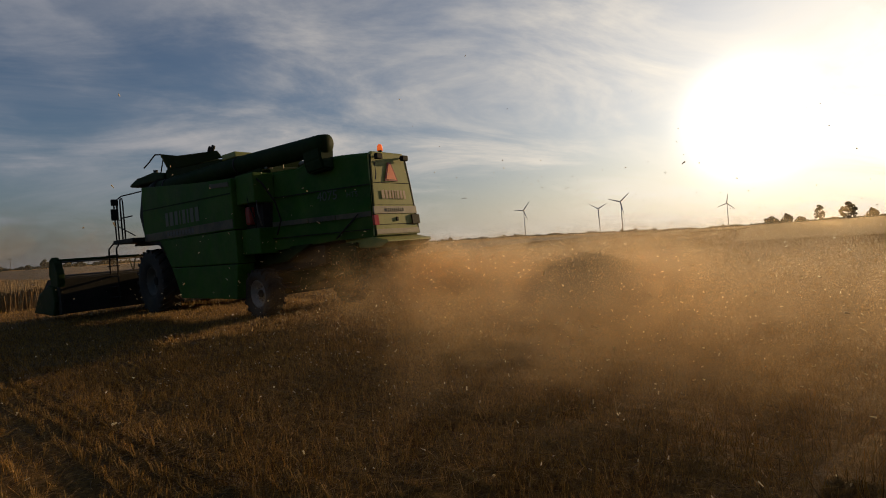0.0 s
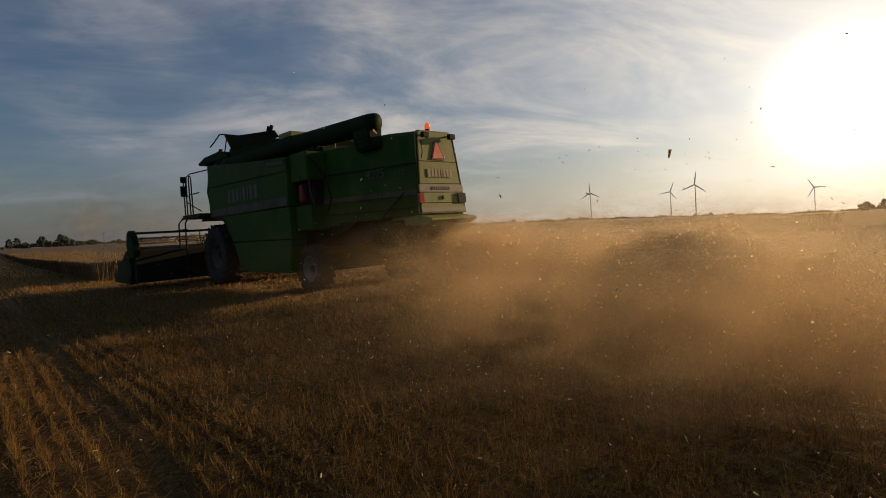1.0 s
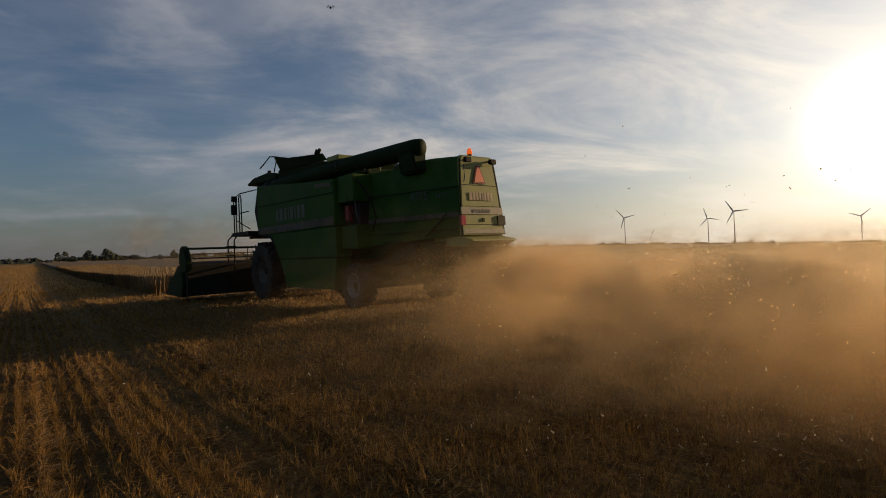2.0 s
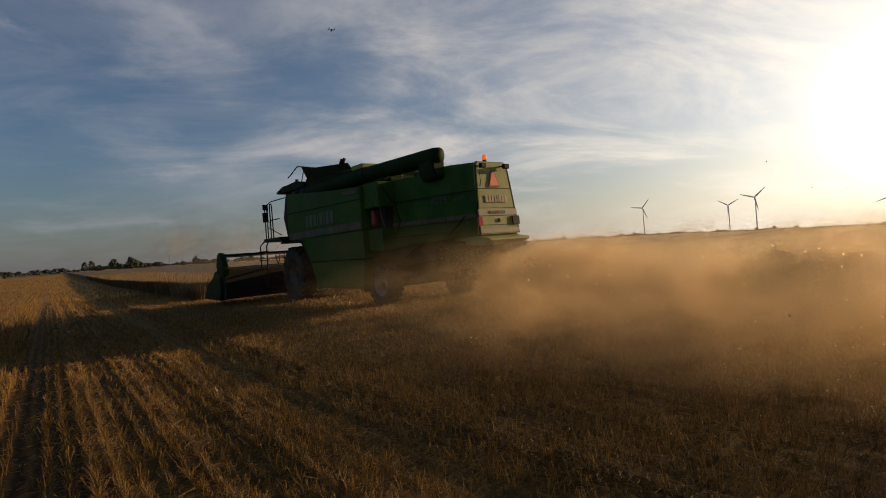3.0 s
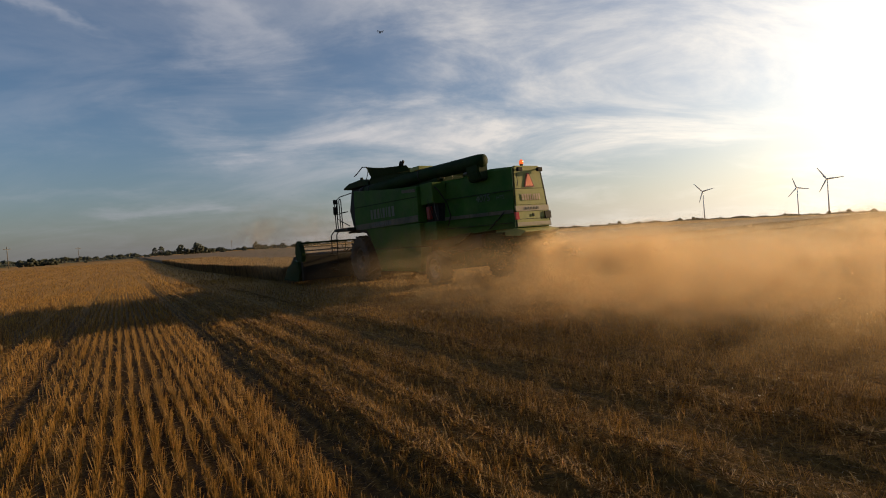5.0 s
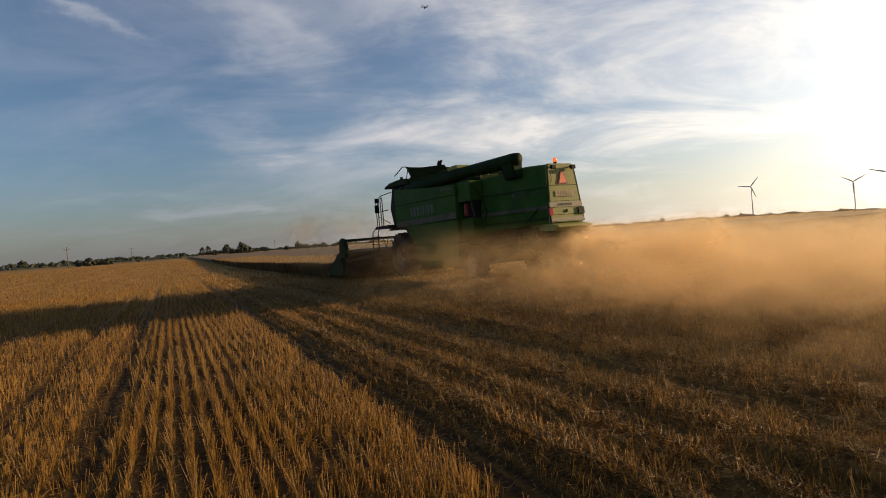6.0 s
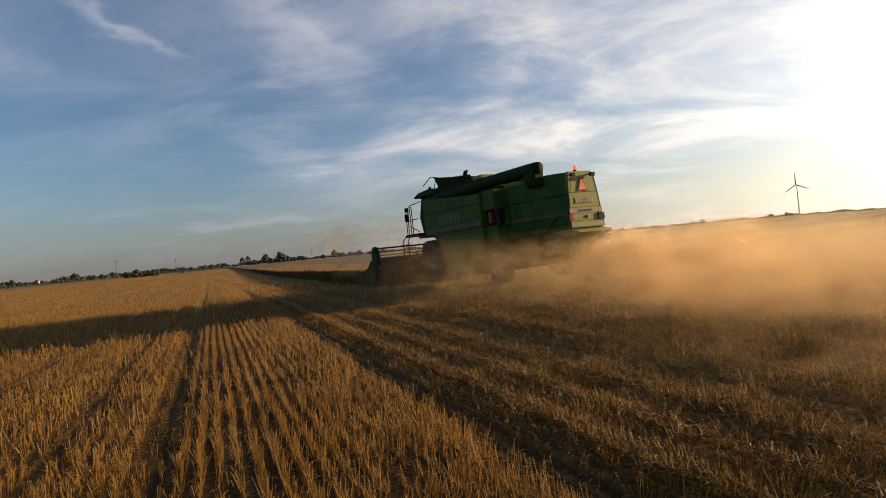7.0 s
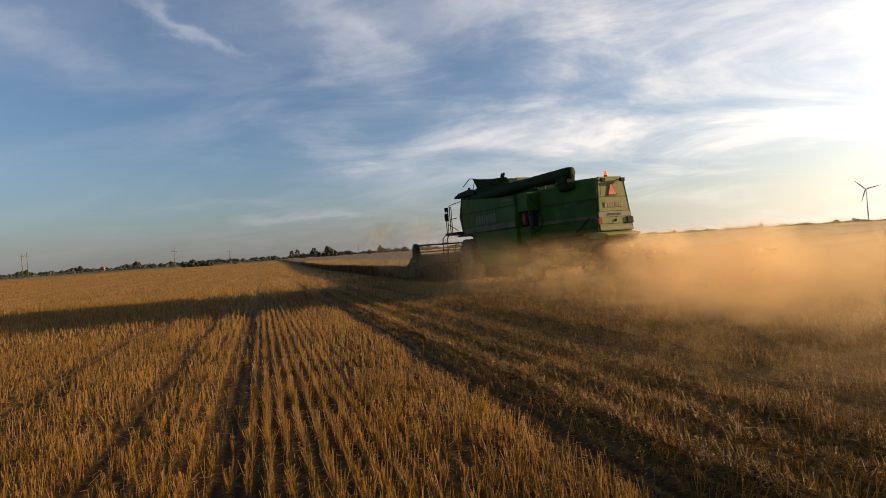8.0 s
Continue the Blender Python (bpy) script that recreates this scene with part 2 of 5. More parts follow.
BARK = surface("bark", (0.05, 0.04, 0.03), (0.12, 0.09, 0.07), 3.0, 0.9, 0, 0.3, 20)
WHITE_PAINT = surface("turbine_paint", (0.78, 0.78, 0.77), (0.85, 0.85, 0.84), 0.2, 0.5)
POLE_WOOD = surface("weathered_pole", (0.08, 0.065, 0.05), (0.16, 0.13, 0.1), 2.0, 0.85)


def ground_material():
    m, nt, out = material("stubble_ground")
    N, L = nt.nodes.new, nt.links.new
    tc = N("ShaderNodeTexCoord")
    mp = N("ShaderNodeMapping")
    mp.inputs["Rotation"].default_value = (0, 0, radians(1.75))
    L(tc.outputs["Object"], mp.inputs[0])
    # drill rows: dark soil between the lines of straw
    sep = N("ShaderNodeSeparateXYZ")
    L(mp.outputs[0], sep.inputs[0])
    warp = N("ShaderNodeTexNoise")
    warp.inputs["Scale"].default_value, warp.inputs["Detail"].default_value = 1.2, 4
    L(mp.outputs[0], warp.inputs["Vector"])
    a = N("ShaderNodeMath")
    a.operation = "MULTIPLY_ADD"
    L(warp.outputs["Fac"], a.inputs[0])
    a.inputs[1].default_value = 0.14
    L(sep.outputs[0], a.inputs[2])
    s = N("ShaderNodeMath")
    s.operation = "MULTIPLY"
    L(a.outputs[0], s.inputs[0])
    s.inputs[1].default_value = 2 * math.pi / ROW
    si = N("ShaderNodeMath")
    si.operation = "SINE"
    L(s.outputs[0], si.inputs[0])
    grain = N("ShaderNodeTexNoise")
    grain.inputs["Scale"].default_value, grain.inputs["Detail"].default_value, grain.inputs["Roughness"].default_value = 26, 8, 0.75
    L(tc.outputs["Object"], grain.inputs["Vector"])
    mixv = N("ShaderNodeMath")
    mixv.operation = "MULTIPLY_ADD"
    L(si.outputs[0], mixv.inputs[0])
    mixv.inputs[1].default_value = 0.11
    L(grain.outputs["Fac"], mixv.inputs[2])
    r = ramp_node(nt, [(0.3, (0.038, 0.019, 0.0035)), (0.5, (0.1, 0.051, 0.008)), (0.72, (0.27, 0.144, 0.026))])
    L(mixv.outputs[0], r.inputs[0])
    big = N("ShaderNodeTexNoise")
    big.inputs["Scale"].default_value, big.inputs["Detail"].default_value = 0.12, 6
    L(tc.outputs["Object"], big.inputs["Vector"])
    r2 = ramp_node(nt, [(0.3, (0.7, 0.66, 0.6)), (0.7, (1, 1, 1))])
    L(big.outputs["Fac"], r2.inputs[0])
    mx = N("ShaderNodeMixRGB")
    mx.blend_type = "MULTIPLY"
    mx.inputs[0].default_value = 0.8
    L(r.outputs[0], mx.inputs[1])
    L(r2.outputs[0], mx.inputs[2])
    # a thin carpet of chopped straw on the freshly cut side
    # its lightness also stands in for sunlight missing on this side
    side = N("ShaderNodeMapRange")
    side.inputs["From Min"].default_value, side.inputs["From Max"].default_value, side.inputs["To Max"].default_value = -1.1, -0.6, 0.55
    L(a.outputs[0], side.inputs["Value"])
    carpet = ramp_node(nt, [(0.32, (0.085, 0.043, 0.008)), (0.7, (0.39, 0.212, 0.046))])
    L(grain.outputs["Fac"], carpet.inputs[0])
    laid = N("ShaderNodeMixRGB")
    L(side.outputs[0], laid.inputs[0])
    L(mx.outputs[0], laid.inputs[1])
    L(carpet.outputs[0], laid.inputs[2])
    mx = laid
    # further off the standing straw hides the soil
    dist = N("ShaderNodeVectorMath")
    dist.operation = "LENGTH"
    L(tc.outputs["Object"], dist.inputs[0])
    away = N("ShaderNodeMapRange")
    away.interpolation_type = "SMOOTHSTEP"
    away.inputs["From Min"].default_value, away.inputs["From Max"].default_value, away.inputs["To Max"].default_value = 14, 45, 0.8
    L(dist.outputs["Value"], away.inputs["Value"])
    streak = N("ShaderNodeTexNoise")
    streak.inputs["Scale"].default_value, streak.inputs["Detail"].default_value = 0.7, 7
    sm = N("ShaderNodeMapping")
    sm.inputs["Scale"].default_value = (1.0, 0.08, 1)
    L(mp.outputs[0], sm.inputs[0])
    L(sm.outputs[0], streak.inputs["Vector"])
    gold = ramp_node(nt, [(0.35, (0.24, 0.125, 0.026)), (0.65, (0.4, 0.225, 0.055))])
    L(streak.outputs["Fac"], gold.inputs[0])
    far = N("ShaderNodeMixRGB")
    L(away.outputs[0], far.inputs[0])
    L(mx.outputs[0], far.inputs[1])
    L(gold.outputs[0], far.inputs[2])
    b = N("ShaderNodeBsdfPrincipled")
    b.inputs["Roughness"].default_value = 0.9
    b.inputs["Specular IOR Level"].default_value = 0.2
    L(far.outputs[0], b.inputs["Base Color"])
    bp = N("ShaderNodeBump")
    bp.inputs["Strength"].default_value, bp.inputs["Distance"].default_value = 0.9, 0.05
    L(mixv.outputs[0], bp.inputs["Height"])
    L(bp.outputs[0], b.inputs["Normal"])
    L(b.outputs[0], out.inputs[0])
    return m


def dust_material(strength):
    """Airborne dust: soft towards the rim of each piece, torn by noise, lit through."""
    m, nt, out = material("airborne_dust")
    N, L = nt.nodes.new, nt.links.new
    tc = N("ShaderNodeTexCoord")
    info = N("ShaderNodeObjectInfo")
    ln = N("ShaderNodeVectorMath")
    ln.operation = "LENGTH"
    L(tc.outputs["Object"], ln.inputs[0])
    fall = N("ShaderNodeMapRange")
    fall.interpolation_type = "SMOOTHSTEP"
    fall.inputs["From Min"].default_value, fall.inputs["From Max"].default_value = 1.0, 0.0
    L(ln.outputs["Value"], fall.inputs["Value"])
    off = N("ShaderNodeVectorMath")
    off.operation = "ADD"
    L(tc.outputs["Object"], off.inputs[0])
    rnd = N("ShaderNodeMath")
    rnd.operation = "MULTIPLY"
    L(info.outputs["Random"], rnd.inputs[0])
    rnd.inputs[1].default_value = 60
    cmb = N("ShaderNodeCombineXYZ")
    for k in range(3):
        L(rnd.outputs[0], cmb.inputs[k])
    L(cmb.outputs[0], off.inputs[1])
    n = N("ShaderNodeTexNoise")
    n.inputs["Scale"].default_value, n.inputs["Detail"].default_value, n.inputs["Roughness"].default_value = 1.9, 2.5, 0.6
    n.inputs["Distortion"].default_value = 0.9
    L(off.outputs[0], n.inputs["Vector"])
    torn = N("ShaderNodeMapRange")
    torn.inputs["From Min"].default_value, torn.inputs["From Max"].default_value = 0.36, 0.68
    L(n.outputs["Fac"], torn.inputs["Value"])
    al = N("ShaderNodeMath")
    al.operation = "MULTIPLY"
    L(fall.outputs[0], al.inputs[0])
    L(torn.outputs[0], al.inputs[1])
    al2 = N("ShaderNodeMath")
    al2.operation = "MULTIPLY"
    L(al.outputs[0], al2.inputs[0])
    al2.inputs[1].default_value = strength
    d = N("ShaderNodeBsdfDiffuse")
    d.inputs["Color"].default_value = (0.56, 0.385, 0.21, 1)
    t = N("ShaderNodeBsdfTranslucent")
    t.inputs["Color"].default_value = (0.8, 0.585, 0.34, 1)
    ms = N("ShaderNodeMixShader")
    ms.inputs[0].default_value = 0.72
    L(d.outputs[0], ms.inputs[1])
    L(t.outputs[0], ms.inputs[2])
    # fine dust throws most of the light onwards
    fw = N("ShaderNodeBsdfRefraction")
    fw.inputs["Color"].default_value = (0.86, 0.68, 0.45, 1)
    fw.inputs["Roughness"].default_value, fw.inputs["IOR"].default_value = 0.85, 1.4
    on = N("ShaderNodeMixShader")
    on.inputs[0].default_value = 0.42
    L(ms.outputs[0], on.inputs[1])
    L(fw.outputs[0], on.inputs[2])
    ms = on
    tr = N("ShaderNodeBsdfTransparent")
    mm = N("ShaderNodeMixShader")
    L(al2.outputs[0], mm.inputs[0])
    L(tr.outputs[0], mm.inputs[1])
    L(ms.outputs[0], mm.inputs[2])
    L(mm.outputs[0], out.inputs[0])
    return m


GROUND = ground_material()
DUST = dust_material(0.46)
THIN = dust_material(0.27)
HAZE = dust_material(0.22)

# ---------------------------------------------------------------- mesh tools


def mesh_object(name, verts, faces, mat, smooth=False):
    me = bpy.data.meshes.new(name)
    me.from_pydata(verts, [], faces)
    me.materials.append(mat)
    if smooth:
        me.polygons.foreach_set("use_smooth", [True] * len(me.polygons))
    return new(name, me)


def part(name, bm, mat, parent, label=""):
    """Links a bmesh as one mesh object under a thing or a part."""
    bmesh.ops.recalc_face_normals(bm, faces=bm.faces)
    me = bpy.data.meshes.new(name)
    bm.to_mesh(me)
    bm.free()
    me.materials.append(mat)
    ob = new(name, me)
    ob.parent = parent
    return tagged(ob, label)


def bm_new():
    return bmesh.new()


def smooth_all(bm):
    for f in bm.faces:
        f.smooth = True
    return bm


def add_box(bm, x0, x1, y0, y1, z0, z1, bevel=0.0):
    r = bmesh.ops.create_cube(bm, size=1)
    bmesh.ops.transform(bm, verts=r["verts"], matrix=Matrix.Translation(((x0 + x1) / 2, (y0 + y1) / 2, (z0 + z1) / 2)) @ Matrix.Diagonal((x1 - x0, y1 - y0, z1 - z0, 1)))
    if bevel:
        edges = {e for v in r["verts"] for e in v.link_edges}
        bmesh.ops.bevel(bm, geom=list(edges), offset=bevel, segments=2, affect="EDGES", profile=0.6)
    return bm


def box(x0, x1, y0, y1, z0, z1, bevel=0.012):
    return add_box(bm_new(), x0, x1, y0, y1, z0, z1, bevel)


def add_loft(bm, rings, caps=True):
    """Joins rings of equally many points into a skin."""
    vs = [[bm.verts.new(p) for p in ring] for ring in rings]
    n = len(vs[0])
    for a, b in zip(vs, vs[1:]):
        for k in range(n):
            bm.faces.new((a[k], a[(k + 1) % n], b[(k + 1) % n], b[k]))
    if caps:
        bm.faces.new(vs[0][::-1])
        bm.faces.new(vs[-1])
    return bm


def slab(outline, x0, x1, bevel=0.012):
    """An outline in y and z, drawn out along x."""
    bm = bm_new()
    add_loft(bm, [[(x0, y, z) for y, z in outline], [(x1, y, z) for y, z in outline]])
    if bevel:
        bmesh.ops.bevel(bm, geom=list(bm.edges), offset=bevel, segments=2, affect="EDGES", profile=0.6)
    return bm


def add_tube(bm, path, radius, sides=10, closed_ends=True):
    pts = [Vector(p) for p in path]
    rings = []
    up = Vector((0.03, 0.06, 1)).normalized()
    for i, p in enumerate(pts):
        a = (pts[min(i + 1, len(pts) - 1)] - pts[max(i - 1, 0)]).normalized()
        s = a.cross(up)
        if s.length < 1e-3:
            s = a.cross(Vector((1, 0, 0)))
        s.normalize()
        t = s.cross(a)
        r = radius[i] if isinstance(radius, (list, tuple)) else radius
        rings.append([p + (s * math.cos(q) + t * math.sin(q)) * r for q in (2 * math.pi * k / sides for k in range(sides))])
    add_loft(bm, rings, closed_ends)
    return bm


def tube(path, radius, sides=10):
    return smooth_all(add_tube(bm_new(), path, radius, sides))


def add_lathe(bm, profile, segs=40):
    """Turns a closed profile of (x, r) about the x axis."""
    rings = []
    for k in range(segs):
        a = 2 * math.pi * k / segs
        rings.append([bm.verts.new((x, r * math.cos(a), r * math.sin(a))) for x, r in profile])
    n = len(profile)
    for k in range(segs):
        p, q = rings[k], rings[(k + 1) % segs]
        for j in range(n):
            bm.faces.new((p[j], p[(j + 1) % n], q[(j + 1) % n], q[j]))
    return bm


def lettering(text, size, m, mat, parent):
    cu = bpy.data.curves.new("lettering", "FONT")
    cu.body, cu.size, cu.extrude, cu.align_x = text, size, 0.002, "CENTER"
    tmp = bpy.data.objects.new("lettering_source", cu)
    me = bpy.data.meshes.new_from_object(tmp)
    bpy.data.objects.remove(tmp)
    me.materials.append(mat)
    ob = new("lettering", me)
    ob.parent = parent
    ob.matrix_basis = m
    return ob


# ---------------------------------------------------------------- ground
ROW_SLOPE = math.tan(radians(1.75))


def across(x, y):
    """Distance across the drill rows."""
    return x - ROW_SLOPE * (y - 10)


def far_tilt(az):
    return np.interp(az, [-180, -60, -10, 10, 45, 58, 75, 110, 180], [0.1, 0.5, 0.68, 0.48, 0.05, -0.15, -0.8, -0.8, 0.1])


def relief(x, y):
    """Height of the field: flat close by, rolling gently far off, with wheel ruts and clods."""
    d = np.hypot(x, y - 3)
    az = np.degrees(np.arctan2(x, y - 3))
    z = np.tan(np.radians(far_tilt(az))) * np.maximum(0, d - 70)
    u = across(x, y)
    near = np.clip((45 - d) / 15, 0, 1)

    def dip(c, w, h):
        return h * np.exp(-((u - c) / w) ** 2)
    z = z + near * (dip(-3.15, 0.17, -0.06) + dip(-4.0, 0.17, -0.05) + dip(-5.45, 0.2, -0.05) + dip(-0.92, 0.2, -0.05) + dip(-0.42, 0.15, 0.035) + dip(-0.18, 0.08, -0.02) + dip(0.02, 0.12, 0.03)
                    + dip(0.35, 0.14, -0.03) + dip(0.62, 0.12, 0.025) + dip(1.2, 0.2, -0.03) + dip(1.9, 0.25, 0.03))
    right = np.clip((u + 0.7) * 2, 0, 1) * near
    z = z + right * 0.022 * (np.sin(3.1 * x + 1.7 * y) * np.sin(2.3 * y - 0.9 * x + 1) + 0.6 * np.sin(7.3 * y + 2.1 * x) * np.sin(6.1 * x))
    z = z + near * 0.016 * np.cos(u * 2 * np.pi / ROW)
    return z


def axis(a, b, step, limit):
    mid = list(np.arange(a, b, step))
    out, s, p = [], step, b
    while p < limit:
        out.append(p)
        s *= 1.22
        p += s
    out.append(limit)
    back, s, p = [], step, a
    while p > -limit:
        s *= 1.22
        p -= s
        back.append(max(p, -limit))
    return np.array(back[::-1] + mid + out)


def build_ground():
    xs, ys = axis(-9, 11, 0.085, 4400), axis(-1, 28, 0.12, 4400)
    X, Y = np.meshgrid(xs, ys)
    Z = relief(X, Y)
    rng = np.random.default_rng(3)
    near = np.clip((40 - np.hypot(X, Y)) / 15, 0, 1)
    Z = Z + rng.normal(0, 0.007, Z.shape) * near
    ny, nx = X.shape
    verts = np.stack([X, Y, Z], -1).reshape(-1, 3)
    i = np.arange(ny * nx).reshape(ny, nx)
    faces = np.stack([i[:-1, :-1], i[:-1, 1:], i[1:, 1:], i[1:, :-1]], -1).reshape(-1, 4)
    ob = mesh_object("ground", verts.tolist(), faces.tolist(), GROUND, True)
    return tagged(ob, "harvested stubble field with drill rows and wheel ruts", "field", kind="structure")


build_ground()


def prisms(name, base, tip, r0, r1, mat):
    """Three-sided stalks from base to tip."""
    n = len(base)
    ax = tip - base
    ln = np.linalg.norm(ax, axis=1, keepdims=True)
    ax = ax / np.maximum(ln, 1e-6)
    ref = np.where(np.abs(ax[:, 2:3]) > 0.9, np.array([[1.0, 0, 0]]), np.array([[0, 0, 1.0]]))
    s = np.cross(ax, ref)
    s /= np.linalg.norm(s, axis=1, keepdims=True)
    t = np.cross(ax, s)
    ring = []
    for p, r in ((base, r0), (tip, r1)):
        for k in range(3):
            a = 2 * math.pi * k / 3
            ring.append(p + (s * math.cos(a) + t * math.sin(a)) * np.reshape(r, (-1, 1)))
    v = np.stack(ring, 1).reshape(-1, 3)
    o = np.arange(n)[:, None, None] * 6
    f = np.array([[0, 1, 4, 3], [1, 2, 5, 4], [2, 0, 3, 5]])[None] + o
    f = f.reshape(-1, 4)
    me = bpy.data.meshes.new(name)
    me.vertices.add(len(v))
    me.vertices.foreach_set("co", v.ravel())
    me.loops.add(f.size)
    me.loops.foreach_set("vertex_index", f.ravel())
    me.polygons.add(len(f))
    me.polygons.foreach_set("loop_start", np.arange(0, f.size, 4))
    me.update(calc_edges=True)
    me.materials.append(mat)
    return new(name, me)


def seen_from_path(x, y):
    """True inside the wedge of field that lies before the camera's way."""
    az = np.degrees(np.arctan2(x + 1.5, y + 0.5))
    return (az > -42) & (az < 102)


def track_gap(u):
    gap = np.zeros_like(u)
    for c, w in ((-3.15, 0.14), (-4.0, 0.12), (-5.45, 0.15), (-0.92, 0.15), (1.2, 0.12)):
        gap = np.maximum(gap, np.exp(-((u - c) / w) ** 4))
    return gap


def build_stubble():
    rng = np.random.default_rng(11)
    bases, tips, r0s, r1s = [], [], [], []

    def field(d0, d1, step, per, thick, keep):
        us = np.arange(-330, 340) * ROW
        vs = np.arange(-2, 46, step)
        U, V = np.meshgrid(us, vs)
        U, V = U.ravel(), V.ravel()
        V = V + rng.uniform(-step, step, V.shape)
        X, Y = U + ROW_SLOPE * (V - 10), V
        d = np.hypot(X + 1.3, Y - 1.5)
        ok = (d > d0) & (d <= d1) & seen_from_path(X, Y) & (rng.random(X.shape) < keep)
        X, Y, U = X[ok], Y[ok], U[ok]
        patch = np.sin(3.7 * X + 1.3 * Y) * np.sin(2.9 * Y - 2.2 * X) + 0.6 * np.sin(9.1 * Y + 4 * U) * np.sin(11 * U + 2 * Y)
        ok = (rng.random(X.shape) > track_gap(U) * 0.9) & (rng.random(X.shape) < np.where(U > -0.9, 0.84 + 0.35 * patch, 0.78 + 0.4 * patch))
        X, Y, U, patch = X[ok], Y[ok], U[ok], patch[ok]
        flat = np.clip((U + 1.15) * 3, 0, 1)
        n = len(X)
        # the stalks of one tuft lean and stand alike
        tall = rng.uniform(0.65, 1.15, n) * (1 + 0.1 * patch)
        tx, ty = rng.normal(0, 0.13 + 0.1 * flat, n), rng.normal(0, 0.13 + 0.1 * flat, n)
        for _ in range(per):
            k = rng.random(n) < 1 - 0.2 * flat
            x = X + rng.normal(0, 0.014 + 0.003 * flat, n)
            y = Y + rng.normal(0, 0.022, n)
            h = tall * rng.uniform(0.09, 0.17, n) * (1 - 0.42 * flat) * rng.choice([1, 1, 1, 0.6, 1.2], n)
            lx, ly = tx + rng.normal(0, 0.12 + 0.14 * flat, n), ty + rng.normal(0, 0.12 + 0.14 * flat, n)
            x, y, h, lx, ly = x[k], y[k], h[k], lx[k], ly[k]
            b = np.stack([x, y, relief(x, y) - 0.01], 1)
            bases.append(b)
            tips.append(b + np.stack([lx * h, ly * h, h + 0.01], 1))
            r0s.append(np.full(len(x), thick))
            r1s.append(np.full(len(x), thick * 0.8))

    field(1.0, 8.0, 0.045, 6, 0.0021, 1.0)
    field(8.0, 16.0, 0.06, 3, 0.0032, 0.9)
    field(16.0, 36.0, 0.11, 1, 0.007, 0.9)
    ob = prisms("stubble", np.concatenate(bases), np.concatenate(tips), np.concatenate(r0s), np.concatenate(r1s), STRAW)
    tagged(ob, "golden cut cereal stubble standing in drill rows", "stubble", kind="stuff")
    # far rows: broad tufts, fewer and fewer
    n = 95000
    r = 30 + 190 * rng.random(n) ** 1.25
    az = np.radians(rng.uniform(-42, 80, n))
    x, y = r * np.sin(az), 1.5 + r * np.cos(az)
    u = across(x, y)
    x = x - u + np.round(u / 0.3) * 0.3 + rng.normal(0, 0.06, n)
    ok = ((x < 4.2 + 0.045 * (y - 22)) | (y < 20)) & (rng.random(n) > track_gap(across(x, y)) * 0.8)
    x, y, r = x[ok], y[ok], r[ok]
    n = len(x)
    b = np.stack([x, y, relief(x, y) - 0.02], 1)
    e = b + np.stack([rng.normal(0, 0.03, n), rng.normal(0, 0.1, n), rng.uniform(0.1, 0.17, n)], 1)
    th = 0.006 + 0.00022 * r
    ob = prisms("stubble", b, e, th, th * 0.8, STRAW)
    tagged(ob, "distant lines of golden cut stubble", "stubble", kind="stuff")
    # straw lying about
    n = 105000
    r = 1.5 + 20 * rng.random(n) ** 1.5
    az = np.radians(rng.uniform(-40, 100, n))
    x, y = -1.3 + r * np.sin(az), 1.2 + r * np.cos(az)
    u = across(x, y)
    keep = rng.random(n) < np.where(u > -0.9, 0.6, 0.55)
    x, y, r = x[keep], y[keep], r[keep]
    n = len(x)
    a = rng.uniform(0, 2 * np.pi, n)
    ln = rng.uniform(0.015, 0.075, n) * rng.choice([1] * 11 + [2.6], n)
    b = np.stack([x, y, relief(x, y) + rng.uniform(0.004, 0.05, n)], 1)
    t = b + np.stack([np.cos(a) * ln, np.sin(a) * ln, rng.normal(0, 0.2, n) * ln], 1)
    t[:, 2] = np.maximum(t[:, 2], relief(t[:, 0], t[:, 1]) + 0.004)
    th = 0.0014 + 0.00014 * r
    ob = prisms("loose_straw", b, t, th, th * 0.9, STRAW_FLAT)
    tagged(ob, "pale broken straw lying between the stubble", "straw", kind="stuff")
    # straw swept into low lines beside the wheel ruts
    n = 30000
    c = rng.choice([-0.46, -0.46, 0.1, 0.1, 0.66, 1.75], n)
    u = c + rng.normal(0, 0.075, n)
    y = 3.0 + 24 * rng.random(n) ** 1.3
    x = u + ROW_SLOPE * (y - 10)
    heap = 0.05 * np.exp(-((u - c) / 0.08) ** 2) * (0.6 + 0.4 * np.sin(5 * y + 3 * c))
    a = rng.normal(np.pi / 2, 0.7, n)
    ln = rng.uniform(0.03, 0.13, n)
    b = np.stack([x, y, relief(x, y) + heap * rng.random(n) + 0.006], 1)
    t = b + np.stack([np.cos(a) * ln, np.sin(a) * ln, rng.normal(0, 0.18, n) * ln], 1)
    t[:, 2] = np.maximum(t[:, 2], relief(t[:, 0], t[:, 1]) + 0.004)
    th = 0.0016 + 0.00014 * y
    ob = prisms("loose_straw", b, t, th, th * 0.9, STRAW_FLAT)
    tagged(ob, "broken straw swept into lines beside wheel ruts", "straw", kind="stuff")


build_stubble()


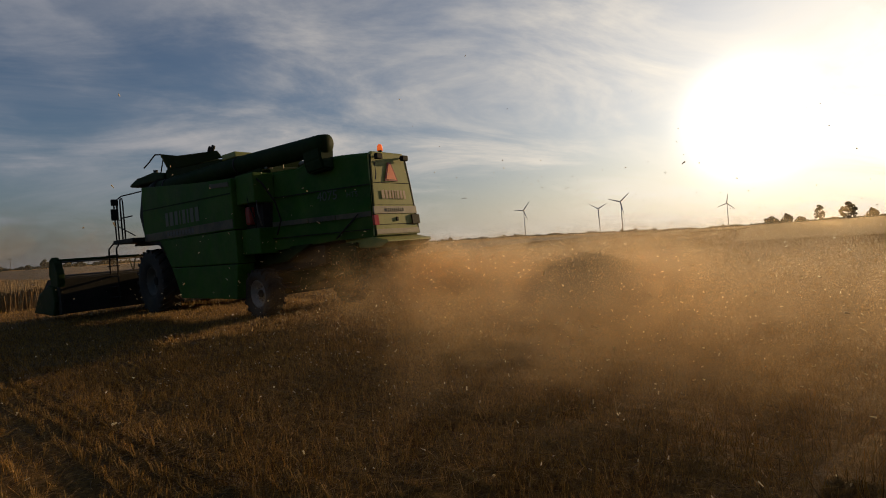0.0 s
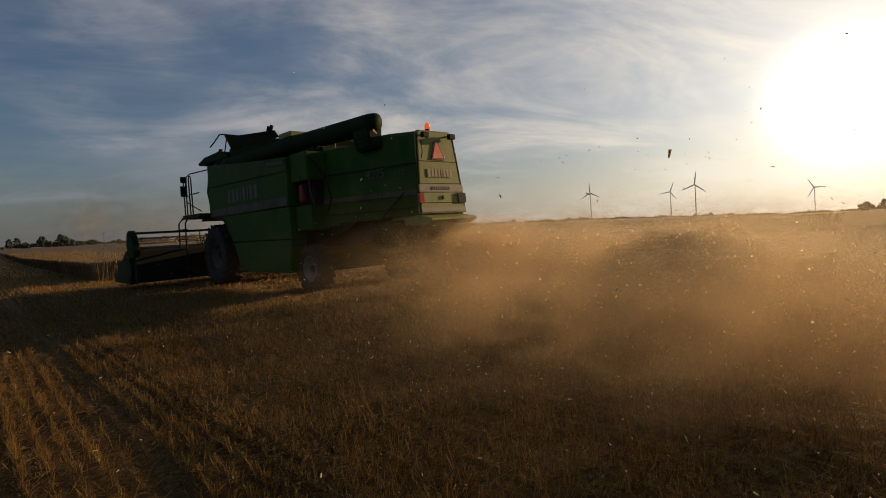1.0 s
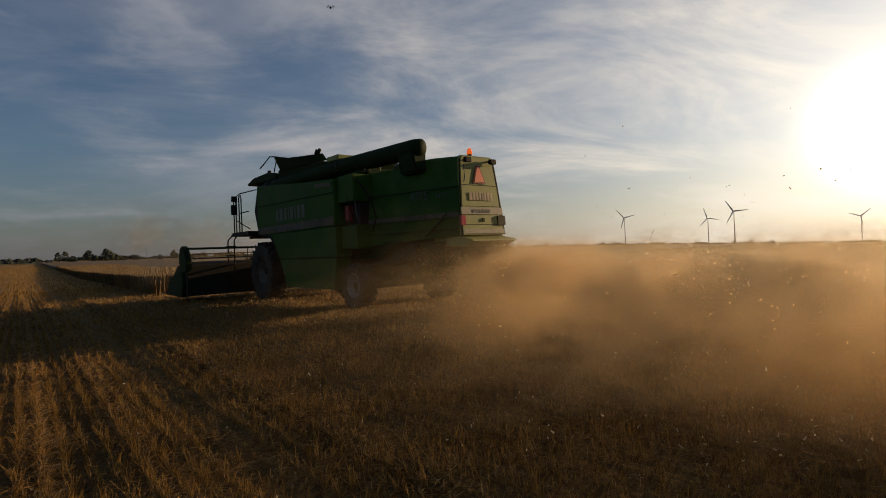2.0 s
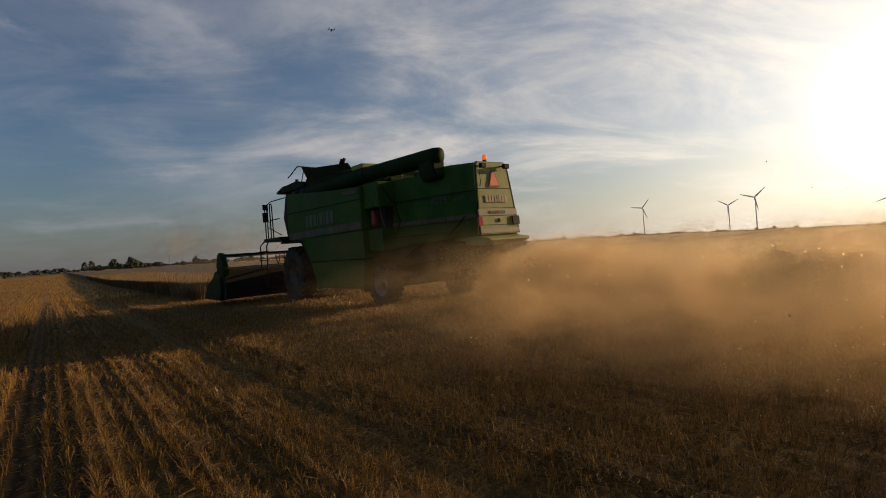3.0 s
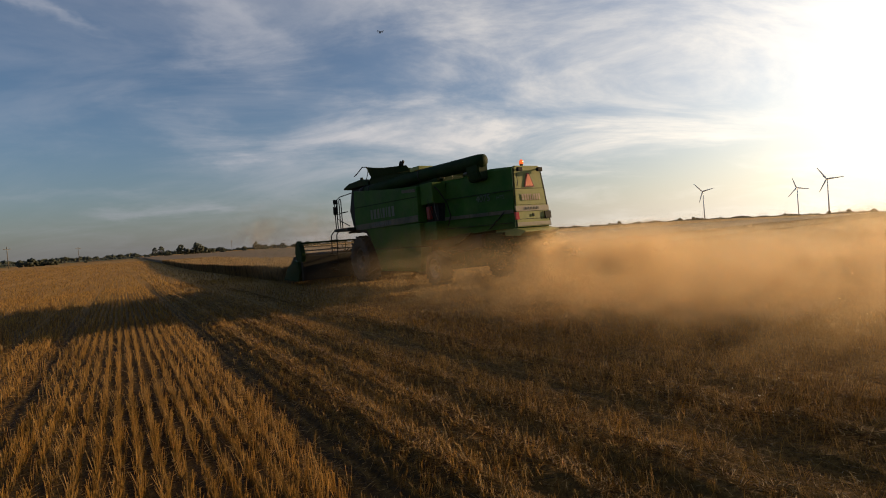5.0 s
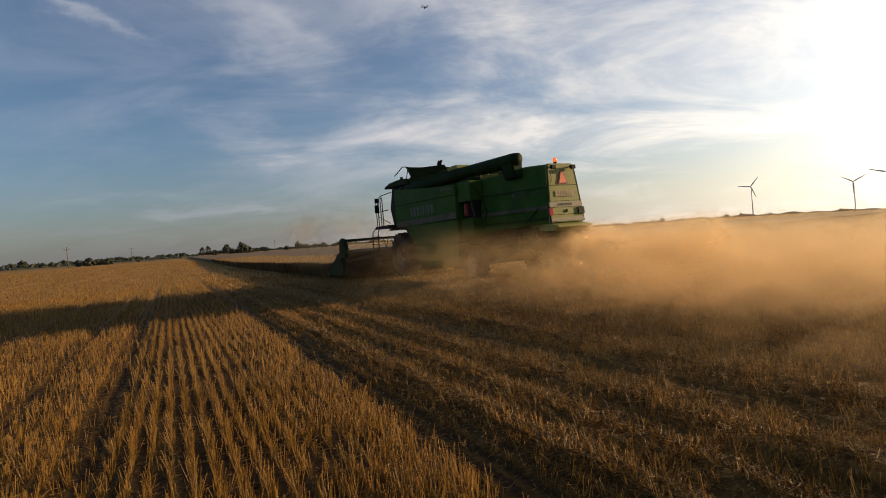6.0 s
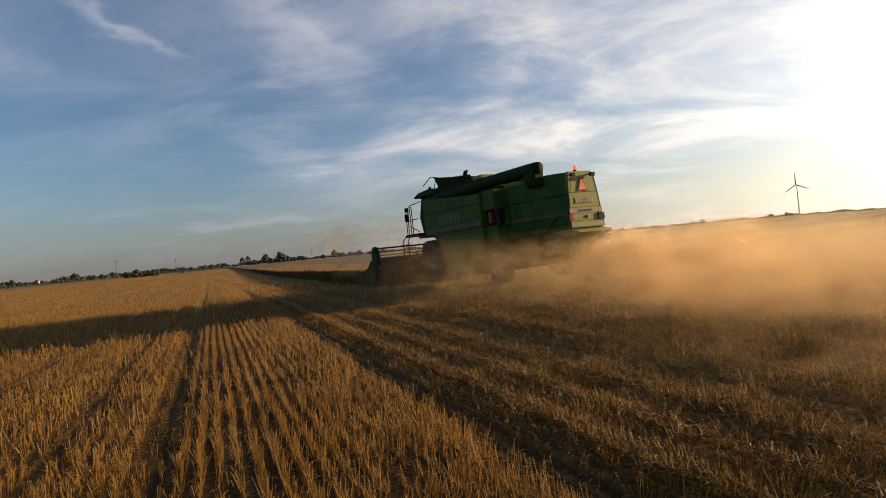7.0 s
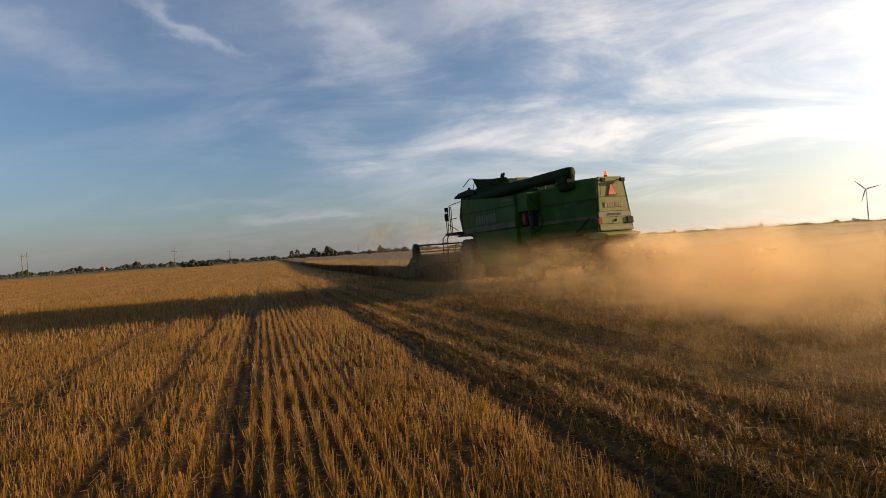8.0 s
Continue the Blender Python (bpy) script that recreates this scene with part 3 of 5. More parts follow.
def build_crop():
    """The uncut cereal that the header drives into."""
    rng = np.random.default_rng(5)
    def edge(y):
        return 4.5 + 0.045 * (y - 22)
    n = 42000
    v = 25.5 + 108 * rng.random(n) ** 1.7
    u = np.abs(rng.normal(0, 0.5, n)) * (1 + v / 40) + rng.choice([0, 0, 0, 1], n) * rng.uniform(0, 7, n)
    x = edge(v) + u
    h = rng.uniform(0.6, 0.8, n)
    b = np.stack([x, v, relief(x, v) - 0.01], 1)
    t = b + np.stack([rng.normal(0, 0.06, n), rng.normal(0, 0.06, n), h], 1)
    th = 0.004 + 0.00022 * v
    ob = prisms("standing_wheat", b, t, th, th * 1.6, WHEAT)
    tagged(ob, "ripe uncut wheat standing ahead of the header", "wheat", kind="stuff")
    ys = np.concatenate([np.arange(25.8, 60, 0.5), np.geomspace(60, 420, 60)])
    us = np.concatenate([[0.12, 0.12], np.arange(0.3, 6, 0.35), np.geomspace(6, 90, 30)])
    verts = []
    for y in ys:
        for k, uu in enumerate(us):
            xx = edge(min(y, 400)) + uu
            z = float(relief(np.array(xx), np.array(y)))
            verts.append((xx, y, z - 0.02 if k == 0 else z + 0.6 + float(rng.normal(0, 0.03))))
    nu = len(us)
    faces = [(i * nu + j, i * nu + j + 1, (i + 1) * nu + j + 1, (i + 1) * nu + j) for i in range(len(ys) - 1) for j in range(nu - 1)]
    faces.append(list(range(nu)))
    ob = mesh_object("wheat_field", verts, faces, surface("wheat_heads", (0.075, 0.042, 0.013), (0.15, 0.086, 0.028), 5.0, 0.9, 0, 0.8, 40, 0.5, 0), True)
    tagged(ob, "dense mass of ripe uncut wheat heads", "wheat", kind="stuff")


build_crop()

# ---------------------------------------------------------------- harvester


def build_wheel(parent, x, y, r, width, rim_r, lugs, side):
    """A tyre with chevron lugs on a dished rim; side -1 faces -x."""
    w = width / 2
    wheel = part("wheel", smooth_all(add_lathe(bm_new(), [(side * w * 0.75, rim_r), (side * w * 0.8, rim_r * 0.9), (side * w * 0.3, rim_r * 0.8), (side * w * 0.2, rim_r * 0.35),
                                                           (side * w * 0.35, rim_r * 0.3), (side * w * 0.35, 0.02), (-side * w * 0.5, 0.02), (-side * w * 0.7, rim_r)], 36)), RIM, parent, "grey dished steel rim")
    wheel.location = (x, y, r)
    prof = [(-w * 0.8, rim_r * 0.98), (-w, rim_r * 1.25), (-w, r * 0.86), (-w * 0.82, r * 0.945), (0, r * 0.955), (w * 0.82, r * 0.945), (w, r * 0.86), (w, rim_r * 1.25), (w * 0.8, rim_r * 0.98)]
    part("tyre", smooth_all(add_lathe(bm_new(), prof, 48)), RUBBER, wheel, "muddy black rubber tyre")
    lug = bm_new()
    for k in range(lugs):
        for s in (-1, 1):
            a0 = 2 * math.pi * (k + (0.5 if s > 0 else 0)) / lugs
            ring = []
            for xx, da, rr in ((s * w * 0.02, 0.0, r), (s * w * 1.0, 0.9, r * 0.985), (s * w * 1.02, 0.95, r * 0.88)):
                a = a0 + da * 2 * math.pi / lugs
                for e in (-1, 1):
                    q = a + e * 0.16 * 2 * math.pi / lugs
                    ring.append((Vector((xx, rr * math.cos(q), rr * math.sin(q))), Vector((xx * 0.9, rr * 0.93 * math.cos(q), rr * 0.93 * math.sin(q)))))
            o = [lug.verts.new(p) for p, _ in ring]
            i = [lug.verts.new(p) for _, p in ring]
            for f in ((o[0], o[1], o[3], o[2]), (o[2], o[3], o[5], o[4]), (o[0], o[2], i[2], i[0]), (o[2], o[4], i[4], i[2]), (o[1], i[1], i[3], o[3]), (o[3], i[3], i[5], o[5]), (o[4], o[5], i[5], i[4])):
                lug.faces.new(f)
    part("tread", lug, RUBBER, wheel)
    hub = bm_new()
    add_lathe(hub, [(side * w * 0.2, 0.01), (side * w * 0.2, rim_r * 0.3), (side * w * 0.5, rim_r * 0.26), (side * w * 0.5, 0.01)], 16)
    part("hub", hub, BLACK, wheel)
    for k in range(8):
        a = 2 * math.pi * k / 8
        b = bm_new()
        add_lathe(b, [(side * w * 0.2, 0.002), (side * w * 0.2, 0.022), (side * w * 0.36, 0.022), (side * w * 0.36, 0.002)], 6)
        bmesh.ops.translate(b, verts=b.verts, vec=(0, rim_r * 0.5 * math.cos(a), rim_r * 0.5 * math.sin(a)))
        part("bolt", b, STEEL, wheel)
    return wheel


def bars(parent, origin, right, up, widths, height, gap, mat):
    """A line of unreadable lettering: one upright bar a letter."""
    o, r, u = Vector(origin), Vector(right), Vector(up)
    nrm = r.cross(u)
    p = 0.0
    for w in widths:
        bm = bm_new()
        c = [o + r * p, o + r * (p + w), o + r * (p + w) + u * height, o + r * p + u * height]
        add_loft(bm, [[q for q in c], [q + nrm * 0.004 for q in c]])
        p += w + gap
        part("letter_bar", bm, mat, parent)


harvester = new("combine_harvester")
harvester.location = (HX, HY, 0)
tagged(harvester, "worn green combine harvester driving and spreading chaff", "combine harvester")

# half widths of the straw hood at its lower and upper edge, from the rear forwards
SIDE = -1.66


def hood_ring(y, wl, wt, zb, zt):
    r = 0.07
    if y < 0.1:
        f = 0.16 / 1.7
        return [(-wl, y, zb), (-wl - 0.01, y + 0.5 * f, zb + 0.5), (-wt - 0.01, y + 1.6 * f, zt - r), (-wt + r, y + 1.69 * f, zt), (wt - r, y + 1.69 * f, zt), (wt + 0.01, y + 1.6 * f, zt - r), (wl + 0.01, y + 0.5 * f, zb + 0.5), (wl, y, zb)]
    return [(-wl, y, zb), (-wl - 0.01, y, zb + 0.5), (-wt - 0.01, y, zt - r), (-wt + r, y, zt), (wt - r, y, zt), (wt + 0.01, y, zt - r), (wl + 0.01, y, zb + 0.5), (wl, y, zb)]


def build_harvester():
    H = harvester
    # straw hood, tapering to the rear
    bm = bm_new()
    add_loft(bm, [hood_ring(0.03, 0.60, 0.44, 1.57, 3.26), hood_ring(0.9, 0.76, 0.62, 1.57, 3.3), hood_ring(1.7, 0.94, 0.8, 1.52, 3.3), hood_ring(2.1, 1.02, 0.88, 1.5, 3.2), hood_ring(3.2, 1.28, 1.15, 1.42, 3.2)])
    body = part("straw_hood", bm, GREEN, H, "worn green sheet-metal straw hood")
    # leaning rear door of the hood
    bm = bm_new()
    def rear_x(z):
        return 0.605 - 0.145 * max(0, (z - 1.57)) / 1.7
    rings = []
    for y, grow in ((0.05, 0.0), (-0.02, 0.0), (-0.035, -0.02)):
        ring = []
        for z in (1.6, 2.17, 2.62, 3.2, 3.27):
            ring.append((-(rear_x(z) + 0.015 + grow) + (0.05 if z == 3.27 else 0), y + 0.16 * (z - 1.57) / 1.7, z + (grow if z > 3 else 0)))
        for z in (3.27, 3.2, 2.62, 2.17, 1.6):
            ring.append((rear_x(z) + 0.015 + grow - (0.05 if z == 3.27 else 0), y + 0.16 * (z - 1.57) / 1.7, z + (grow if z > 3 else 0)))
        rings.append(ring)
    add_loft(bm, rings)
    door = part("rear_door", bm, GREEN_SUNLIT, H, "green rear door panel in a painted sunlit tone")

    def on_door(x, z, out=0.045):
        return (x, 0.16 * (z - 1.57) / 1.7 - out, z)

    def door_plate(name, x0, x1, z0, z1, mat, out=0.05, thick=0.015, label=""):
        b = bm_new()
        a = [on_door(x0, z0, out), on_door(x1, z0, out), on_door(x1, z1, out), on_door(x0, z1, out)]
        c = [(p[0], p[1] + thick + 0.012, p[2]) for p in a]
        add_loft(b, [a, c])
        bmesh.ops.bevel(b, geom=list(b.edges), offset=0.004, segments=1, affect="EDGES")
        return part(name, b, mat, door, label)
    door_plate("silver_band", -0.6, 0.6, 2.02, 2.17, SILVER_SUNLIT, 0.05, label="silver stripe with dark lettering")
    door_plate("lower_band", -0.6, 0.6, 1.62, 1.72, SILVER_SUNLIT, 0.05)
    door_plate("seam", -0.52, 0.52, 2.635, 2.65, BLACK, 0.04)
    door_plate("seam", -0.6, 0.6, 1.8, 1.815, BLACK, 0.04)
    door_plate("seam", -0.59, 0.59, 2.19, 2.2, BLACK, 0.04)
    door_plate("tail_lamp", -0.64, -0.52, 1.8, 2.0, LAMP_RED, 0.07, 0.05, "red tail lamp")
    door_plate("tail_lamp", 0.42, 0.64, 1.8, 2.0, BLACK, 0.07, 0.05, "dark square lamp")
    door_plate("latch", -0.02, 0.03, 1.87, 1.95, BLACK, 0.06, 0.03)
    # lettering of the rear door
    bars(door, on_door(-0.33, 2.32, 0.048), (1, 0, 0), (0, 0.094, 0.9956), [.07, .06, .06, .05, .03, .06, .06, .06], 0.17, 0.03, DECAL_SUNLIT)
    bars(door, on_door(-0.28, 2.065, 0.056), (1, 0, 0), (0, 0.094, 0.9956), [.035] * 9, 0.065, 0.022, DECAL_DARK)
    # slow-vehicle triangle
    b = bm_new()
    tri = [(-0.19, 2.68), (0.17, 2.68), (0.035, 3.06), (-0.055, 3.06)]
    add_loft(b, [[on_door(x, z, 0.055) for x, z in tri], [on_door(x, z, 0.035) for x, z in tri]])
    sign = part("warning_triangle", b, RED, door, "orange-red warning triangle")
    b = bm_new()
    tri = [(-0.15, 2.71), (0.13, 2.71), (0.015, 3.03), (-0.035, 3.03)]
    add_loft(b, [[on_door(x, z, 0.06) for x, z in tri], [on_door(x, z, 0.05) for x, z in tri]])
    part("reflector", b, ORANGE_SIGN, sign)
    # work lamps at the hood's top corners, handles
    for s in (-1, 1):
        b = bm_new()
        add_tube(b, [on_door(s * 0.33, 3.17, 0.04), on_door(s * 0.35, 3.17, 0.14)], 0.02, 8)
        add_box(b, s * 0.36 - 0.08, s * 0.36 + 0.08, 0.0 - 0.03, 0.06, 3.1, 3.21, 0.015)
        part("work_lamp", b, BLACK, door)
    b = bm_new()
    add_tube(b, [on_door(-0.46, 2.7, 0.06), on_door(-0.44, 2.8, 0.08), on_door(-0.44, 3.05, 0.08)], 0.012, 6)
    part("grab_handle", b, STEEL, door)
    for s in (-1, 1):
        b = bm_new()
        add_tube(b, [on_door(s * (rear_x(1.6) + 0.01), 1.6, 0.02), on_door(s * (rear_x(2.6) + 0.02), 2.6, 0.02), on_door(s * (rear_x(3.2) + 0.01), 3.2, 0.02)], 0.022, 6)
        part("door_edge", b, DARK_GREEN if s < 0 else BLACK, door)
    # beacon
    b = bm_new()
    add_tube(b, [(0, 0.33, 3.26), (0, 0.33, 3.34)], 0.05, 12)
    base = part("beacon_base", b, BLACK, H)
    b = tube([(0, 0.33, 3.34), (0, 0.33, 3.43), (0, 0.33, 3.47)], [0.06, 0.055, 0.03], 14)
    part("beacon_lens", b, BEACON, base, "orange rotating beacon")
    # chaff spreader under the hood
    b = slab([(-0.12, 1.36), (-0.35, 1.46), (-0.32, 1.5), (0.1, 1.58), (0.9, 1.58), (0.9, 1.4)], -0.62, 0.62, 0.015)
    part("straw_deflector", b, GREEN_SUNLIT, H, "dusty straw deflector plate")
    for k in range(7):
        b = slab([(-0.3, 1.37), (-0.32, 1.3), (0.5, 1.12), (0.6, 1.25)], -0.55 + k * 0.18, -0.535 + k * 0.18, 0)
        part("deflector_fin", b, DARK_GREEN, H)
    b = box(-0.7, 0.7, 0.5, 1.5, 0.95, 1.5, 0.04)
    part("straw_chopper", b, DARK_GREEN, H, "green straw chopper housing in a dark shade tone")
    # silver stripe and lettering on the hood's side
    def hood_x(y):
        return -(0.615 + (1.3 - 0.615) * y / 3.2) - 0.006
    for y0, y1 in ((0.05, 0.9), (0.92, 1.6), (1.62, 2.6)):
        b = bm_new()
        add_loft(b, [[(hood_x(y) - o, y, z) for y, z in ((y0, 1.98), (y1, 1.98), (y1, 2.08), (y0, 2.08))] for o in (0.0, 0.012)])
        part("silver_stripe", b, SILVER_SHADED, H)
    for z in (1.72, 2.6):
        b = bm_new()
        add_loft(b, [[(hood_x(y) - o + (0.05 if z > 2.2 else 0), y, zz) for y, zz in ((0.1, z), (2.9, z), (2.9, z + 0.015), (0.1, z + 0.015))] for o in (-0.02, 0.012)])
        part("panel_seam", b, BLACK, H)
    ang = math.degrees(math.atan2(0.685, 3.2))
    for text, y in (("4075", 1.12), ("HTS", 0.5)):
        lettering(text, 0.27 if text == "4075" else 0.16, Matrix.Translation((hood_x(y) + 0.03, y, 2.4)) @ pose(0, 0, 0, 90, 0, -90 + ang) @ pose(0, 0, 0, -5, 0, 0), DECAL_SHADED, H)
    # slanted strut, hose
    part("strut", tube([(hood_x(0.35), 0.35, 2.05), (hood_x(0.9) - 0.03, 0.9, 1.6)], 0.018, 6), BLACK, H)
    part("hose", tube([(-1.5, 2.95, 3.0), (-1.56, 2.9, 2.6), (-1.5, 2.8, 2.2), (-1.46, 2.75, 1.9)], 0.016, 6), BLACK, H)

    # body core over the axles
    b = slab([(3.1, 1.45), (3.1, 3.4), (7.9, 3.45), (8.0, 2.0), (7.2, 1.2), (3.4, 1.1)], -1.05, 1.55, 0.03)
    part("body", b, DARK_GREEN, H, "green threshing body in a dark shade tone")
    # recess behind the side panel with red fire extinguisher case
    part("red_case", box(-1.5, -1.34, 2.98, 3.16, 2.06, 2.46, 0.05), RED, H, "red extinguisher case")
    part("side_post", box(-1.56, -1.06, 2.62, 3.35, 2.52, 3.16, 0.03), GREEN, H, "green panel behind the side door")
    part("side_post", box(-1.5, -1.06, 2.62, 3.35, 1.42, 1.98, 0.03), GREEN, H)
    # black back of the recess, its shade put into the colour
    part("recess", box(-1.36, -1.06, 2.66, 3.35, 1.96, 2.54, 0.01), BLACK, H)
    part("recess_rail", tube([(-1.52, 2.62, 2.56), (-1.53, 2.58, 2.3), (-1.5, 2.5, 2.0)], 0.014, 6), STEEL, H)
    part("hose", tube([(-1.5, 2.72, 3.1), (-1.42, 2.5, 2.9), (-1.28, 2.3, 2.5), (-1.2, 2.25, 2.1), (-1.22, 2.4, 1.8)], 0.02, 6), BLACK, H)
    # side panels
    up = [(3.36, 2.0), (3.36, 3.12), (5.2, 3.24), (8.16, 3.5), (8.22, 2.0), (7.4, 1.98)]
    panel = part("upper_side_panel", slab(up, SIDE, SIDE + 0.5, 0.03), GREEN, H, "worn green side panel with silver lettering")
    low = [(3.36, 1.25), (3.36, 1.985), (7.33, 1.985), (7.1, 1.72), (6.9, 1.5), (6.7, 1.25)]
    part("middle_side_panel", slab(low, SIDE + 0.02, SIDE + 0.45, 0.02), GREEN, H)
    bot = [(3.5, 0.46), (3.36, 1.23), (6.68, 1.23), (6.5, 0.98), (6.32, 0.65), (6.25, 0.46)]
    part("lower_side_panel", slab(bot, SIDE + 0.01, SIDE + 0.42, 0.02), GREEN, H)
    for z, y0, y1 in ((2.78, 3.4, 8.15),):
        part("panel_crease", slab([(y0, z), (y1, z + 0.06), (y1, z + 0.09), (y0, z + 0.03)], SIDE - 0.012, SIDE + 0.02, 0.004), DARK_GREEN, panel)
    part("silver_stripe", slab([(3.4, 2.03), (8.15, 2.0), (8.15, 2.2), (3.4, 2.23)], SIDE - 0.008, SIDE + 0.01, 0.003), SILVER_SHADED, panel)
    bars(panel, (SIDE - 0.006, 6.75, 2.32), (0, -1, 0), (0, 0, 1), [.16, .2, .17, .07, .17, .08, .17, .18], 0.34, 0.09, DECAL_SHADED)
    bars(panel, (SIDE - 0.012, 6.7, 2.06), (0, -1, 0), (0, 0, 1), [.11] * 9, 0.11, 0.06, DECAL_DARK)
    part("grab_plate", slab([(3.45, 2.95), (4.3, 3.0), (4.3, 3.1), (3.45, 3.05)], SIDE - 0.02, SIDE + 0.02, 0.01), SILVER_SHADED, panel)
    # right hand side, plain
    part("far_side_panel", slab([(3.36, 0.8), (3.36, 3.1), (8.1, 3.4), (8.1, 2.0), (6.9, 1.4), (6.3, 0.8)], 1.3, 1.66, 0.03), GREEN, H)
    # grain tank with raised flaps
    b = bm_new()
    add_loft(b, [[(-1.1, 4.2, 3.3), (1.2, 4.2, 3.3), (1.2, 7.9, 3.4), (-1.1, 7.9, 3.4)], [(-1.1, 4.0, 3.75), (1.2, 4.0, 3.75), (1.3, 7.6, 3.95), (-1.2, 7.6, 3.95)]])
    bmesh.ops.bevel(b, geom=list(b.edges), offset=0.03, segments=2, affect="EDGES")
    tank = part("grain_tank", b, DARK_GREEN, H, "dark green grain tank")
    for s in (-1, 1):
        b = bm_new()
        add_loft(b, [[(s * 1.15, 4.6, 3.8), (s * 1.2, 7.4, 3.9), (s * 1.36, 7.42, 4.33), (s * 1.3, 6.6, 4.16), (s * 1.22, 4.7, 3.98)], [(s * 1.12, 4.6, 3.8), (s * 1.17, 7.4, 3.9), (s * 1.33, 7.42, 4.33), (s * 1.27, 6.6, 4.16), (s * 1.19, 4.7, 3.98)]])
        part("tank_flap", b, DARK_GREEN, tank)
    b = bm_new()
    add_loft(b, [[(-1.2, 7.4, 3.9), (1.2, 7.4, 3.9), (1.34, 7.5, 4.32), (-1.34, 7.5, 4.32)], [(-1.2, 7.43, 3.9), (1.2, 7.43, 3.9), (1.34, 7.53, 4.32), (-1.34, 7.53, 4.32)]])
    part("tank_flap", b, DARK_GREEN, tank)
    part("flap_stay", tube([(-1.34, 7.48, 4.33), (-1.3, 7.95, 4.4), (-1.28, 8.5, 4.24), (-1.28, 8.8, 4.16)], 0.02, 6), BLACK, tank)
    part("flap_stay", tube([(-1.3, 7.46, 4.2), (-1.25, 7.8, 3.85)], 0.016, 6), BLACK, tank)
    part("tank_lid", box(-1.15, -0.6, 4.0, 4.6, 3.72, 3.86, 0.03), GREEN_SUNLIT, tank, "sunlit pale green tank lid")
    for dy in (0, 0.16):
        part("exhaust_pipe", tube([(-0.9, 5.55 + dy, 3.9), (-0.9, 5.5 + dy, 4.16), (-0.9, 5.42 + dy, 4.24)], 0.05, 8), BLACK, tank)
    # engine deck behind the tank
    part("engine_deck", slab([(3.0, 3.1), (3.0, 3.3), (3.7, 3.4), (4.4, 3.66), (4.4, 3.1)], -0.9, 1.0, 0.03), DARK_GREEN, H)
    # stands for sunlit engine parts, the light put into the colour
    part("engine_cover", box(-0.2, 0.7, 2.15, 2.95, 3.16, 3.34, 0.04), GREEN_SUNLIT, H, "engine cover in a painted sunlit green")
    part("air_filter", tube([(-0.45, 2.05, 3.3), (-0.45, 2.4, 3.32)], 0.1, 14), STEEL, H)
    part("engine_rail", tube([(-0.8, 2.6, 3.18), (-0.8, 2.6, 3.4), (-0.98, 3.3, 3.45), (-1.0, 3.3, 3.2)], 0.014, 6), STEEL, H)
    # unloading auger, folded back: a straight tube cut off square, with a hanging rubber spout
    b = add_tube(bm_new(), [(-1.36, 7.6, 3.42), (-1.3, 7.2, 3.43), (-1.02, 4.0, 3.53), (-0.84, 1.75, 3.54), (-0.81, 1.2, 3.54), (-0.805, 1.04, 3.53), (-0.8, 0.98, 3.515)], [0.21, 0.21, 0.21, 0.21, 0.21, 0.2, 0.15], 24)
    aug = part("unloading_auger", smooth_all(b), DARK_GREEN, H, "dark green unloading auger tube folded back")
    for p, q in (((-1.02, 4.0, 3.53), (-1.015, 3.94, 3.532)), ((-1.3, 7.2, 3.43), (-1.294, 7.13, 3.432))):
        part("collar", smooth_all(add_tube(bm_new(), [p, q], 0.222, 24)), BLACK, aug)
    b = bm_new()
    add_loft(b, [[(-1.0, 1.62, 3.5), (-0.62, 1.62, 3.5), (-0.6, 1.05, 3.52), (-0.99, 1.05, 3.52)], [(-1.0, 1.6, 3.2), (-0.66, 1.6, 3.2), (-0.64, 1.02, 3.24), (-1.0, 1.02, 3.24)],
                 [(-0.96, 1.56, 2.98), (-0.7, 1.56, 2.98), (-0.66, 0.98, 3.02), (-0.94, 0.98, 3.02)]])
    bmesh.ops.bevel(b, geom=list(b.edges), offset=0.04, segments=2, affect="EDGES")
    part("spout", b, DARK_GREEN, aug, "dark spout hanging from the tube")
    b = bm_new()
    add_tube(b, [(-0.805, 1.035, 3.53), (-0.8, 0.965, 3.51)], [0.2, 0.13], 20)
    part("end_cap", smooth_all(b), DARK_GREEN, aug)
    part("auger_elbow", smooth_all(add_tube(bm_new(), [(-1.36, 7.85, 3.2), (-1.36, 7.8, 3.42), (-1.36, 7.5, 3.45)], 0.23, 16)), BLACK, H)
    part("auger_rest", box(-1.02, -0.88, 2.9, 3.0, 3.3, 3.5, 0.01), STEEL, H)

    # cab, roof, platform, ladder, mirrors
    cab = part("cab", slab([(8.2, 2.1), (8.2, 3.75), (9.9, 3.75), (10.25, 2.9), (9.95, 2.1)], -0.98, 0.98, 0.06), GLASS_DARK, H, "dark glazed driver's cab")
    part("roof", slab([(7.9, 3.72), (7.9, 3.9), (8.6, 4.02), (9.7, 3.98), (10.35, 3.86), (10.35, 3.78)], -1.14, 1.14, 0.05), DARK_GREEN, cab)
    part("roof_lamp", tube([(-0.95, 8.85, 4.0), (-0.95, 8.85, 4.12)], 0.06, 10), BLACK, cab)
    part("cab_pillar", box(-1.02, -0.94, 8.2, 8.32, 2.1, 3.75, 0.01), GREEN, cab)
    part("side_window", box(-1.0, -0.97, 8.4, 9.7, 2.75, 3.65, 0.01), GLASS_DARK, cab)
    part("platform", box(-1.95, -0.95, 8.25, 9.7, 2.02, 2.14, 0.015), BLACK, H, "black steel access platform")
